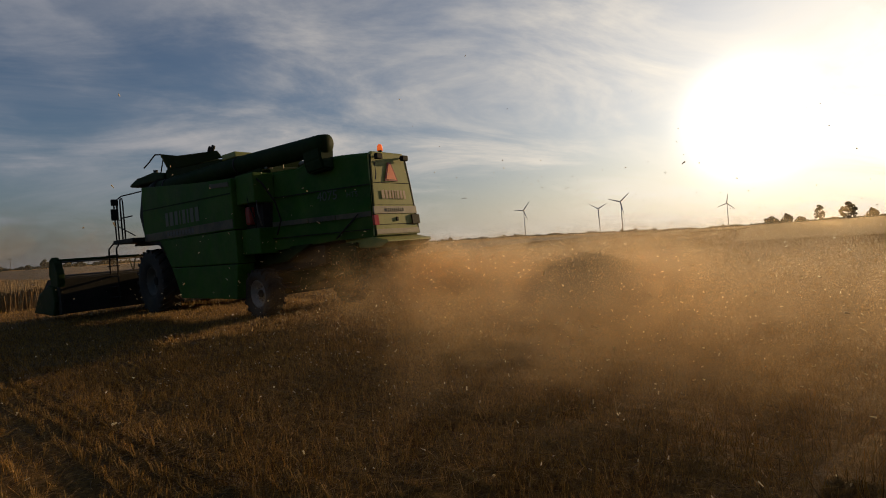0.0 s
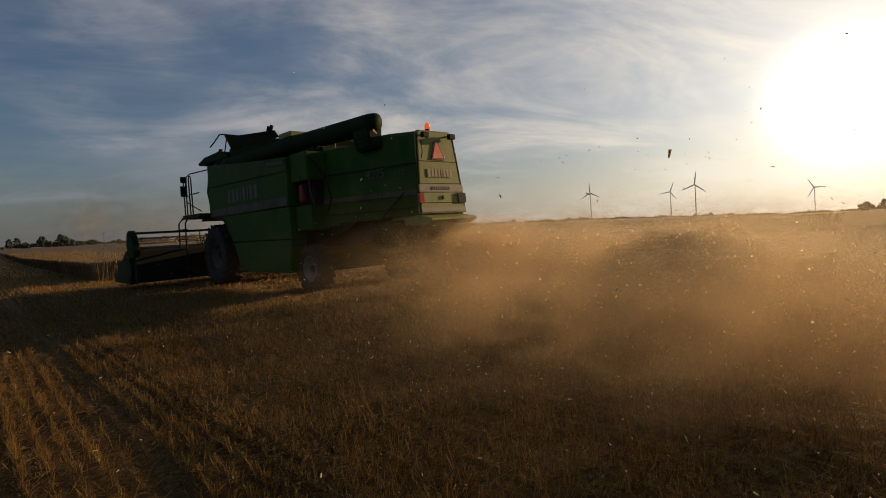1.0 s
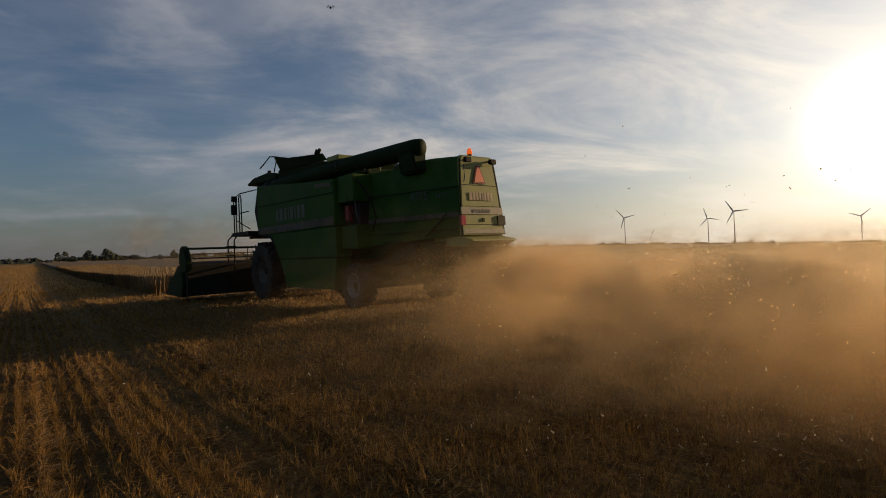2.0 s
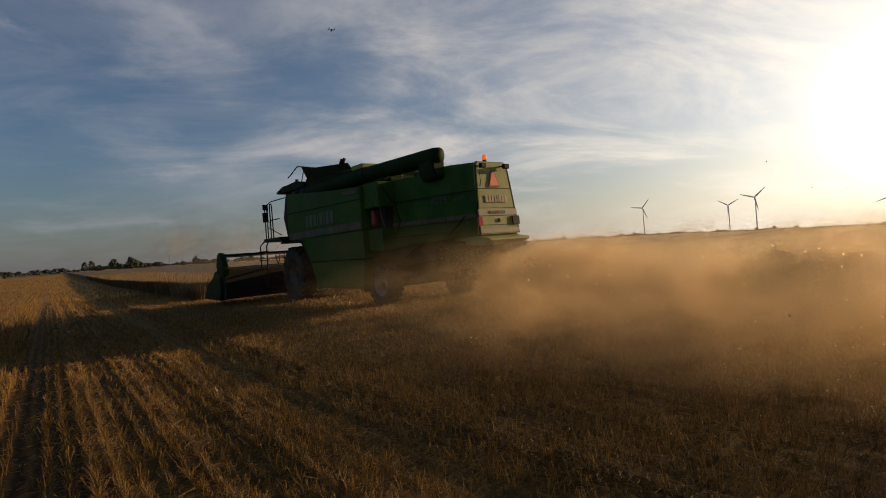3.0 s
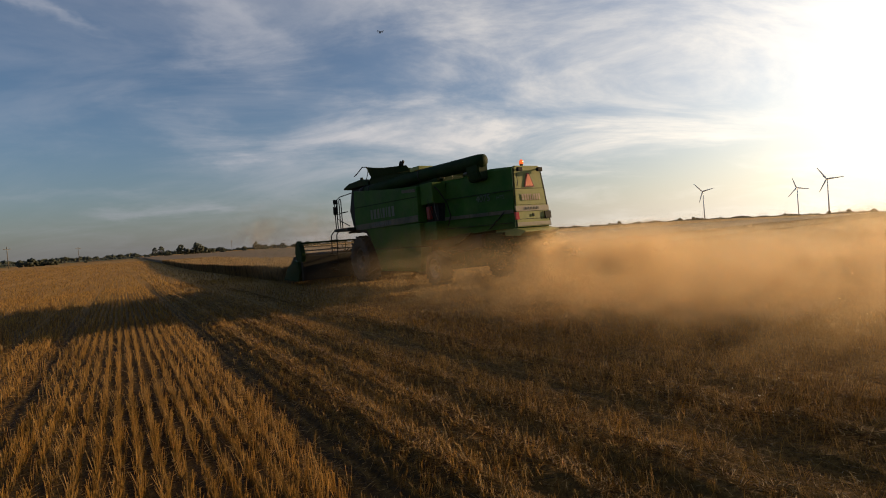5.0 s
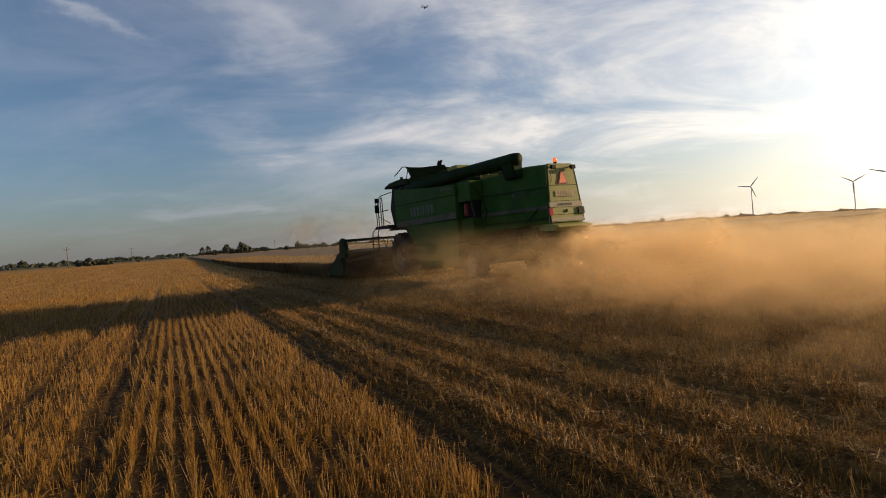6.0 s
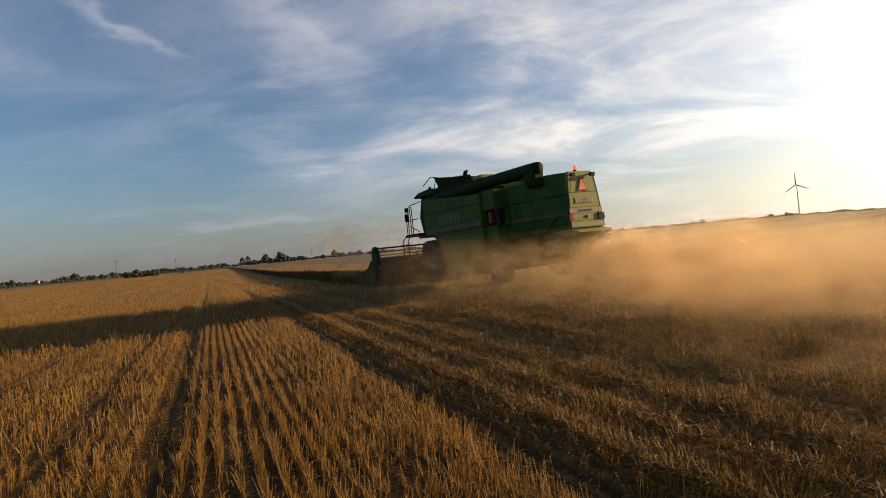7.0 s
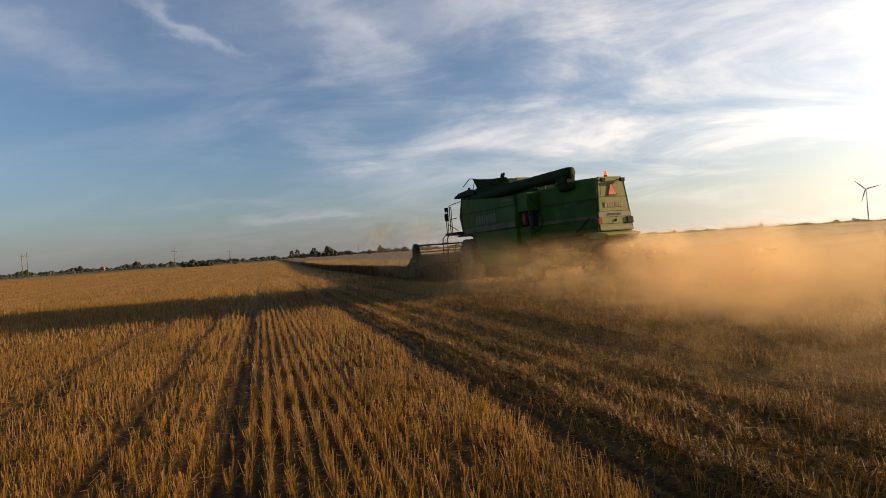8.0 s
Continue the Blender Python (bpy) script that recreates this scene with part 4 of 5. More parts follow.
    for y0 in (9.68, 9.2):
        part("handrail", tube([(-1.86, y0, 2.1), (-1.86, y0, 3.2), (-1.86, y0 - 0.04, 3.3), (-1.86, y0 - 0.16, 3.3), (-1.86, y0 - 0.2, 3.2), (-1.86, y0 - 0.2, 2.1)], 0.02, 8), BLACK, H)
    part("handrail", tube([(-1.86, 9.2, 2.75), (-1.86, 8.4, 2.75)], 0.018, 8), BLACK, H)
    part("handrail", tube([(-1.86, 9.5, 2.55), (-1.86, 8.3, 2.2)], 0.016, 8), BLACK, H)
    ladder = part("ladder", add_tube(add_tube(bm_new(), [(-1.9, 9.75, 2.1), (-2.0, 9.95, 1.9), (-2.02, 9.95, 0.45)], 0.022, 8), [(-1.9, 9.3, 2.1), (-2.0, 9.35, 1.9), (-2.02, 9.35, 0.45)], 0.022, 8), BLACK, H, "black access ladder")
    for z in (0.5, 0.8, 1.1, 1.4, 1.7):
        part("rung", box(-2.08, -1.94, 9.35, 9.95, z, z + 0.03, 0.005), BLACK, ladder)
    arm = part("mirror_arm", tube([(-1.0, 9.9, 3.62), (-1.7, 9.5, 3.42), (-1.88, 9.35, 3.3), (-1.9, 9.3, 2.7), (-1.86, 9.2, 2.7)], 0.018, 8), BLACK, H)
    part("mirror", box(-2.08, -1.94, 9.26, 9.33, 2.7, 3.02, 0.02), BLACK, arm, "black wing mirror")
    part("mirror", box(-2.06, -1.88, 9.26, 9.33, 3.12, 3.3, 0.02), BLACK, arm)

    # axles, chassis, fuel tank
    part("chassis_beam", box(-0.55, -0.4, 2.2, 8.2, 0.85, 1.2, 0.02), BLACK, H)
    part("chassis_beam", box(0.4, 0.55, 2.2, 8.2, 0.85, 1.2, 0.02), BLACK, H)
    # axle, arm and rod in black: the shade under the hood is painted
    part("rear_axle", slab([(2.93, 0.45), (2.93, 0.72), (3.17, 0.72), (3.17, 0.45)], -1.05, 1.05, 0.03), BLACK, H)
    part("axle_arm", tube([(-1.08, 2.95, 0.98), (-0.9, 2.6, 1.06), (-0.6, 2.1, 1.12)], 0.035, 10), BLACK, H)
    part("axle_carrier", slab([(1.7, 0.78), (1.6, 1.2), (3.4, 1.3), (3.4, 0.5), (2.6, 0.52)], -0.62, 0.62, 0.04), DARK_GREEN, H, "dusty dark green rear axle carrier")
    part("hitch", smooth_all(add_tube(bm_new(), [(-0.45, 1.75, 0.98), (-0.45, 1.5, 0.98)], 0.09, 12)), DARK_GREEN, H)
    part("steering_rod", tube([(-1.0, 2.6, 0.62), (1.0, 2.6, 0.62)], 0.03, 8), BLACK, H)
    part("front_axle", box(-1.1, 1.1, 8.0, 8.3, 0.65, 1.1, 0.03), BLACK, H)
    # shade below the body put in as black
    part("underside", slab([(1.3, 1.1), (1.3, 1.5), (3.4, 1.5), (8.0, 1.6), (7.4, 1.0), (4.5, 0.85), (3.0, 0.95)], -0.85, 0.95, 0.03), BLACK, H, "sieve box underside painted black as in shade")
    part("belt_guard", slab([(1.5, 1.55), (3.3, 1.5), (3.3, 1.15), (2.4, 1.2)], -1.05, -0.95, 0.02), DARK_GREEN, H)
    for s in (-1, 1):
        part("wheel_arch", slab([(7.0, 1.55), (7.3, 1.86), (8.1, 2.0), (9.0, 1.92), (9.0, 1.98), (8.1, 2.06), (7.2, 1.95), (6.9, 1.6)], s * 1.0, s * 1.64, 0.01), BLACK, H)
    # feeder house and header
    part("feeder_house", slab([(7.6, 1.1), (7.6, 1.9), (9.9, 1.1), (10.1, 0.35), (9.6, 0.3)], -0.62, 0.62, 0.03), DARK_GREEN, H)
    HW = 3.3
    head = part("header_trough", slab([(9.9, 0.2), (9.9, 1.15), (9.97, 1.2), (10.02, 1.15), (10.05, 0.5), (10.35, 0.24), (11.2, 0.16), (11.2, 0.12)], -HW, HW, 0.01), BLACK, H, "wide green cutting header")
    for s in (-1, 1):
        x = s * HW
        part("end_sheet", slab([(9.75, 0.3), (9.8, 1.0), (10.3, 1.2), (10.9, 1.15), (11.3, 0.9), (11.4, 0.3)], x - 0.03, x + 0.03, 0.01), BLACK, head)
        part("crop_divider", slab([(10.2, 0.16), (9.95, 0.55), (10.05, 0.95), (10.5, 1.02), (11.5, 0.75), (12.2, 0.18)], x - 0.13, x + 0.13, 0.05), DARK_GREEN, head, "dark green crop divider")
        part("reel_arm", tube([(x * 0.97, 9.95, 1.2), (x * 0.97, 10.4, 1.5), (x * 0.97, 10.9, 1.3)], 0.05, 8), DARK_GREEN, head)
        part("divider_shield", slab([(9.72, 0.95), (9.66, 1.3), (9.85, 1.62), (10.1, 1.78), (10.35, 1.7), (10.5, 1.3), (10.3, 0.95)], x - 0.09, x + 0.09, 0.04), DARK_GREEN, head)
    part("header_top_rail", tube([(-HW, 9.95, 1.68), (HW, 9.95, 1.68)], 0.035, 8), DARK_GREEN, head)
    b = smooth_all(add_tube(bm_new(), [(-HW + 0.1, 10.35, 0.62), (HW - 0.1, 10.35, 0.62)], 0.2, 16))
    part("feed_auger", b, STEEL, head)
    b = bm_new()
    for k in range(60):
        x = -HW + 0.15 + k * (2 * HW - 0.3) / 59
        add_loft(b, [[(x - 0.02, 11.18, 0.13), (x + 0.02, 11.18, 0.13), (x + 0.02, 11.18, 0.17), (x - 0.02, 11.18, 0.17)], [(x - 0.004, 11.38, 0.14), (x + 0.004, 11.38, 0.14), (x + 0.004, 11.38, 0.15), (x - 0.004, 11.38, 0.15)]])
    part("cutter_bar", b, STEEL, head)
    reel = part("reel", smooth_all(add_tube(bm_new(), [(-HW + 0.12, 0, 0), (HW - 0.12, 0, 0)], 0.07, 12)), STEEL, H, "turning pick-up reel")
    reel.location = (0, 10.75, 1.2)
    for k in range(6):
        a = 2 * math.pi * k / 6
        c = Vector((0, 0.5 * math.cos(a), 0.5 * math.sin(a)))
        b = bm_new()
        add_tube(b, [(-HW + 0.15, c.y, c.z), (HW - 0.15, c.y, c.z)], 0.024, 6)
        for j in range(44):
            x = -HW + 0.2 + j * (2 * HW - 0.4) / 43
            add_loft(b, [[(x - 0.005, c.y, c.z), (x + 0.005, c.y, c.z), (x + 0.005, c.y * 1.02, c.z)], [(x - 0.003, c.y, c.z - 0.07), (x + 0.003, c.y, c.z - 0.07), (x + 0.003, c.y * 1.02, c.z - 0.07)]])
        part("reel_bat", b, STEEL, reel)
        for x in (-HW + 0.2, -HW / 3, HW / 3, HW - 0.2):
            part("reel_spoke", add_tube(bm_new(), [(x, 0, 0), (x, c.y, c.z)], 0.018, 6), DARK_GREEN, reel)
    wheels = [(build_wheel(H, -1.34, 8.15, 0.9, 0.6, 0.42, 20, -1), 0.9), (build_wheel(H, 1.34, 8.15, 0.9, 0.6, 0.42, 20, 1), 0.9),
              (build_wheel(H, -1.25, 3.05, 0.55, 0.4, 0.31, 18, -1), 0.55), (build_wheel(H, 1.25, 3.05, 0.55, 0.4, 0.31, 18, 1), 0.55)]
    # the front rims take the darker tone
    for w, _ in wheels[:2]:
        w.data.materials[0] = RIM_DARK
    return wheels, reel


WHEELS, REEL = build_harvester()

# ---------------------------------------------------------------- distance


def at_az(az, d, up=0.0):
    x, y = d * math.sin(radians(az)), 3 + d * math.cos(radians(az))
    return x, y, float(relief(np.array(x), np.array(y))) + up


def build_turbine(az, d, hub, turn):
    x, y, z = at_az(az, d)
    t = new("wind_turbine")
    t.matrix_basis = pose(x, y, z, 0, 0, -az - 12)
    tagged(t, "pale three-bladed wind turbine turning on the skyline", "wind turbine", group="wind turbines")
    part("tower", smooth_all(add_tube(bm_new(), [(0, 0, -8), (0, 0, hub * 0.5), (0, 0, hub)], [hub * 0.021, hub * 0.016, hub * 0.011], 14)), WHITE_PAINT, t)
    part("nacelle", box(-hub * 0.02, hub * 0.02, -hub * 0.05, hub * 0.06, hub - hub * 0.02, hub + hub * 0.025, hub * 0.006), WHITE_PAINT, t)
    rotor = part("rotor", smooth_all(add_tube(bm_new(), [(0, 0, 0), (0, -hub * 0.04, 0), (0, -hub * 0.055, 0)], [hub * 0.022, hub * 0.02, hub * 0.006], 12)), WHITE_PAINT, t)
    rotor.location = (0, -hub * 0.055, hub)
    L = hub * 0.4
    for k in range(3):
        b = bm_new()
        rings = []
        for s, w in ((0.0, 0.02), (0.12, 0.05), (0.3, 0.042), (0.65, 0.03), (1.0, 0.015)):
            w *= hub
            tw = radians(28 * (1 - s))
            rings.append([(a * w * math.cos(tw) - c * math.sin(tw) * w, -0.03 * hub + a * w * math.sin(tw) + c * w, s * L) for a, c in ((-0.5, 0), (0, 0.14), (0.5, 0), (0, -0.14))])
        add_loft(b, rings)
        bmesh.ops.rotate(b, verts=b.verts, matrix=Matrix.Rotation(2 * math.pi * k / 3, 3, "Y"))
        part("blade", smooth_all(b), WHITE_PAINT, rotor)
    return rotor, turn


ROTORS = [build_turbine(58.4, 1900, 88, 38), build_turbine(65.9, 2300, 98, 62), build_turbine(68.1, 1850, 98, 48), build_turbine(77.5, 2400, 92, 10)]


def make_tree(h, w, seed, clumps=70):
    """A trunk with limbs and a ragged crown of leaf clumps."""
    rng = random.Random(seed)
    root = new("tree")
    b = bm_new()
    add_tube(b, [(0, 0, -0.5), (rng.uniform(-.2, .2), 0, h * 0.3), (rng.uniform(-.3, .3), rng.uniform(-.3, .3), h * 0.7)], [h * 0.03, h * 0.022, h * 0.008], 7)
    for k in range(6):
        a = rng.uniform(0, 6.28)
        z = h * rng.uniform(0.25, 0.5)
        add_tube(b, [(0, 0, z), (math.cos(a) * w * 0.25, math.sin(a) * w * 0.25, z + h * 0.15), (math.cos(a) * w * 0.38, math.sin(a) * w * 0.38, z + h * 0.28)], [h * 0.012, h * 0.008, h * 0.003], 5)
    part("trunk", b, BARK, root)
    c = bm_new()
    for k in range(clumps):
        a, q = rng.uniform(0, 6.28), rng.random() ** 0.5
        zz = rng.uniform(0.12, 1)
        prof = math.sin(math.pi * min(0.97, zz ** 0.8)) ** 0.6
        p = Vector((math.cos(a) * w * 0.5 * q * prof, math.sin(a) * w * 0.5 * q * prof, h * zz))
        r = bmesh.ops.create_icosphere(c, subdivisions=1, radius=w * rng.uniform(0.06, 0.15))
        for v in r["verts"]:
            v.co = v.co * rng.uniform(0.6, 1.35) + p
    part("crown", c, LEAF, root)
    return root


TREES = [make_tree(9, 8, 1), make_tree(7.5, 9, 2), make_tree(11, 7, 3), make_tree(5, 8, 4, 50), make_tree(6, 12, 5, 80)]
for t in TREES:
    tagged(t, "dark broadleaf tree on the field boundary", "tree", group="boundary trees")
PLACED = set()


def plant(kind, az, d, size=1.0, turn=0.0):
    m = pose(*at_az(az, d), 0, 0, turn) @ Matrix.Scale(size, 4)
    src = TREES[kind]
    if kind in PLACED:
        ob = copy_thing(src, m)
    else:
        ob = src
        PLACED.add(kind)
    ob.matrix_basis = m
    return ob


rng_t = random.Random(9)
# a clump of taller trees, then single ones along the skyline
for az, k, s in ((4.4, 2, .8), (4.9, 2, .85), (5.5, 3, 1), (6.6, 0, 1.15), (7.2, 3, 1.1), (8.0, 1, 1.35), (8.7, 4, .9), (9.3, 3, .9), (10.2, 3, .8), (12.2, 3, .9), (13.4, 0, .95), (14.2, 4, .7), (15.0, 3, .9), (15.9, 4, .8), (17.0, 3, .7), (18.4, 4, .8)):
    plant(k, az, 520 + rng_t.uniform(-30, 30), s * 0.85, rng_t.uniform(0, 360))
for k in range(58):
    az = -36 + k * 0.72 + rng_t.uniform(-0.3, 0.3)
    if az < 4.0:
        plant(rng_t.choice([3, 4, 1, 0, 3]), az, rng_t.uniform(640, 820), rng_t.uniform(0.5, 0.95), rng_t.uniform(0, 360))
for az, k, s in ((-5.0, 4, .55), (-4.3, 3, .6), (-3.6, 4, .45), (-5.8, 3, .4), (-1.2, 3, .22)):
    plant(k, az, 330, s, 40 * k)
for k in range(46):
    az = 20 + k * 1.55 + rng_t.uniform(-0.6, 0.6)
    plant(rng_t.choice([3, 4, 4, 1]), az, rng_t.uniform(900, 1200), rng_t.uniform(0.4, 0.8), rng_t.uniform(0, 360))
for az, k, s in ((81.2, 4, 1.2), (82.4, 1, 1.3), (83.4, 3, 1.2), (84.8, 2, 1.5), (86.8, 0, 1.9), (88.4, 1, 1.2), (90, 3, 1.4)):
    plant(k, az, 520, s * 0.72, 70 * k)


def hedge(name, az0, az1, d, h, seed, mat, label):
    """A far belt of bushes: uneven top, real depth."""
    rng = np.random.default_rng(seed)
    n = int((az1 - az0) * 8)
    verts, faces = [], []
    for i in range(n + 1):
        az = az0 + (az1 - az0) * i / n
        hh = h * (0.55 + 0.45 * math.sin(i * 0.31 + seed) * math.sin(i * 0.113) + 0.35 * rng.random())
        for dd, z in ((-4, -1), (-3, hh * 0.7), (0, hh), (4, hh * 0.8), (5, -1)):
            verts.append((at_az(az, d + dd + rng.normal(0, 0.8)))[:2] + (at_az(az, d)[2] + z,))
        if i:
            a, b = (i - 1) * 5, i * 5
            faces += [(a + k, b + k, b + k + 1, a + k + 1) for k in range(4)]
    ob = mesh_object(name, verts, faces, mat)
    return tagged(ob, label, "hedge", kind="stuff")


hedge("far_hedge", -40, 22, 900, 5.5, 3, LEAF, "long dark hedge line below the sky")
hedge("far_hedge", 18, 100, 1300, 4.0, 7, LEAF, "long dark hedge line below the sky")
hedge("far_hedge", -40, 4, 560, 1.6, 4, LEAF, "long low hedge between two fields")


def pasture(name, az0, az1, d0, d1, mat, label):
    """A strip of another field lying on the land."""
    verts, faces = [], []
    n = 60
    for i in range(n + 1):
        az = az0 + (az1 - az0) * i / n
        for d in (d0, d1):
            x, y, z = at_az(az, d, 0.25)
            verts.append((x, y, z))
        if i:
            faces.append((2 * i - 2, 2 * i, 2 * i + 1, 2 * i - 1))
    ob = mesh_object(name, verts, faces, mat)
    return tagged(ob, label, "field", kind="structure")


MEADOW = surface("far_meadow", (0.05, 0.06, 0.02), (0.09, 0.1, 0.035), 0.02, 0.9, 0, 0, 10)
PALE = surface("far_cut_field", (0.26, 0.18, 0.085), (0.34, 0.24, 0.12), 0.02, 0.9, 0, 0, 10)
pasture("far_field_1", -40, 3, 570, 640, PALE, "pale cut field beyond the hedge")
pasture("far_field_2", -40, 3, 400, 470, MEADOW, "dull green strip of meadow")
pasture("far_field_3", 3, 22, 300, 480, PALE, "pale cut field beyond the wheat")


def build_pole(az, d, h, double=False):
    p = new("utility_pole")
    p.matrix_basis = pose(*at_az(az, d), 0, 0, -az + 20)
    tagged(p, "weathered wooden utility pole with a crossarm", "utility pole", group="utility poles")
    part("post", smooth_all(add_tube(bm_new(), [(0, 0, -0.5), (0, 0, h)], [0.17, 0.12], 8)), POLE_WOOD, p)
    if double:
        part("post", smooth_all(add_tube(bm_new(), [(2.4, 0.6, -0.5), (2.4, 0.6, h + 0.6)], [0.17, 0.12], 8)), POLE_WOOD, p)
    part("crossarm", box(-1.4, 1.4 + (2.4 if double else 0), -0.08, 0.08, h - 1.2, h - 1.0, 0.01), POLE_WOOD, p)
    for x in (-1.2, 0.0, 1.2):
        part("insulator", smooth_all(add_tube(bm_new(), [(x, 0, h - 1.0), (x, 0, h - 0.7)], [0.09, 0.05], 6)), STEEL, p)


build_pole(-18.0, 330, 12, True)
build_pole(-6.6, 300, 9.5)
build_pole(-1.6, 420, 10)
build_pole(11.1, 500, 10)
barn = new("farmhouse")
barn.matrix_basis = pose(*at_az(-12.0, 800), 0, 0, 70)
tagged(barn, "small white farmhouse beyond the fields", "house")
part("wall", box(-3, 3, -2.6, 2.6, -0.5, 3, 0.05), WHITE_PAINT, barn)
part("roof", slab([(-2.9, 2.95), (0, 5.4), (2.9, 2.95)], -3.2, 3.2, 0.05), surface("roof_tiles", (0.16, 0.07, 0.05), (0.22, 0.1, 0.07), 1.0, 0.8), barn)

# ---------------------------------------------------------------- dust and chaff


def dust_sheet(seed, mat):
    """A bumpy bowl of dust, soft towards its rim."""
    rng = random.Random(seed)
    bm = bm_new()
    c = bm.verts.new((0, 0.22, 0))
    prev = None
    for r in (0.25, 0.5, 0.75, 1.0):
        ring = [bm.verts.new((r * math.cos(a), 0.22 - 0.25 * r * r + rng.uniform(-0.07, 0.07), r * math.sin(a))) for a in (2 * math.pi * j / 18 for j in range(18))]
        for j in range(18):
            if prev is None:
                bm.faces.new((c, ring[j], ring[(j + 1) % 18]))
            else:
                bm.faces.new((prev[j], ring[j], ring[(j + 1) % 18], prev[(j + 1) % 18]))
        prev = ring
    for f in bm.faces:
        f.smooth = True
    me = bpy.data.meshes.new("dust_puff")
    bm.to_mesh(me)
    bm.free()
    me.materials.append(mat)
    return me


DUST_MESH = [dust_sheet(s, DUST) for s in range(6)]
HAZE_MESH = [dust_sheet(s + 10, HAZE) for s in range(6)]
THIN_MESH = [dust_sheet(s + 20, THIN) for s in range(6)]
PUFFS = []


def puff(k, mat, size, wide):
    src = {DUST: DUST_MESH, THIN: THIN_MESH, HAZE: HAZE_MESH}[mat][k % 6]
    ob = new("dust_puff", src)
    ob.scale = (size * wide, size, size * 0.95)
    return tagged(ob, "soft brown puff of harvest dust drifting behind the machine", "dust", group="dust behind the harvester", kind="stuff")


def build_dust():
    rng = random.Random(21)
    # puffs thrown out one after another: each rides in the straw hood until it is released, then hangs over the field
    total = 175
    for k in range(total):
        born = -8.5 + 16.3 * (k + rng.random()) / total
        age = max(0.0, -born)
        size = min(1.5, (0.56 + 0.055 * age) * rng.uniform(0.85, 1.25)) if born < 0 else rng.uniform(0.46, 0.62)
        PLUME.append(dict(ob=puff(k, DUST if born > -4 else THIN, size, 1.45), born=born, x=rng.gauss(0.1, 0.35), vx=rng.gauss(-0.2 if born > -3 else 0.03, 0.15), vy=rng.gauss(0.55, 0.08),
                          z=max(0.35, 1.36 - 0.62 * size + min(0.1, rng.gauss(-0.16, 0.24))), a=min(-36, max(-85, rng.gauss(-55, 16))), tip=rng.gauss(0, 12), spin=rng.uniform(-2, 2)))
    # the dense foot of the plume, always just behind the machine
    for k in range(16):
        behind = rng.uniform(-0.4, 1.6)
        size = rng.uniform(0.38, 0.6)
        PUFFS.append((puff(k, DUST, size, 1.4), behind, rng.gauss(-0.15, 0.4), 1.12 - 0.4 * size - rng.uniform(0, 0.45), rng.gauss(-50, 20), rng.gauss(0, 12), rng.uniform(-2, 2), 0.0))
    # low wisps trailing on the near side
    for k in range(16):
        size = rng.uniform(0.55, 0.95)
        PUFFS.append((puff(k, THIN, size, 1.7), rng.uniform(3.6, 8.6), rng.uniform(-4.9, -2.4), 0.25 + 0.35 * size, rng.gauss(-50, 14), rng.gauss(0, 8), rng.uniform(-1, 1), 0.0))
    # thin veil that has drifted on towards the near side
    for k in range(20):
        size = rng.uniform(0.7, 1.5)
        VEIL.append((puff(k, HAZE, size, 1.7), rng.uniform(4.5, 12.0), rng.uniform(-4.8, -1.8), rng.uniform(0.25, 0.8), rng.gauss(-42, 12), rng.gauss(0, 10), rng.uniform(-1, 1), rng.uniform(0.0, 0.03)))
    # dust that the cutting header stirs up
    for k in range(16):
        size = rng.uniform(0.8, 1.6)
        PUFFS.append((puff(k, HAZE, size, 1.3), rng.uniform(-13.2, -10.6), rng.uniform(-4.8, 1.0), rng.uniform(0.5, 2.6), rng.gauss(-30, 15), rng.gauss(0, 10), rng.uniform(-2, 2), rng.uniform(-0.02, 0.03)))
    # thin dust that hangs low over the cut ground and drifts across it
    for k in range(56):
        size = rng.uniform(0.6, 1.2)
        x, y = rng.uniform(3.6, 8.5), rng.uniform(-2.5, 8.0)
        LOW.append((puff(k, HAZE, size, 1.8), max(x, 4.7 if y < 3 else 2.6 + 0.35 * y), y, rng.uniform(0.3, 0.75), rng.gauss(-55, 14), rng.gauss(0, 10), rng.gauss(-0.36, 0.05), rng.gauss(0.36, 0.06)))
    # sunlit haze over the field
    for k in range(10):
        az, d = rng.uniform(48, 92), rng.uniform(20, 50)
        size = d * rng.uniform(0.035, 0.055)
        ob = puff(k, HAZE, size, 2.2)
        x, y, z = at_az(az, d)
        HAZES.append((ob, x, y, z + size * rng.uniform(0.1, 0.4), -az + rng.gauss(0, 15)))


def plume_place(p, t):
    """Where a released puff hangs; before its release it sits inside the hood."""
    far = driven(t) if t >= 0 else 1.23 * t
    hood = Vector((HX, HY + far + 1.7, 2.45))
    if t <= p["born"]:
        return hood
    b = p["born"]
    start = HY + (driven(b) if b >= 0 else 1.23 * b) + 0.35
    age = t - b
    side = max(p["x"] + p["vx"] * age, -0.4 - 0.36 * age, -4.6 + 0.6 * math.sin(7 * b))
    out = Vector((HX + side, start + p["vy"] * age - 0.5 * min(age, 1.0), p["z"]))
    f = min(1.0, age / 0.6)
    return hood.lerp(out, f * f * (3 - 2 * f))


PLUME = []
HAZES, VEIL, LOW = [], [], []
build_dust()
FLECKS = []


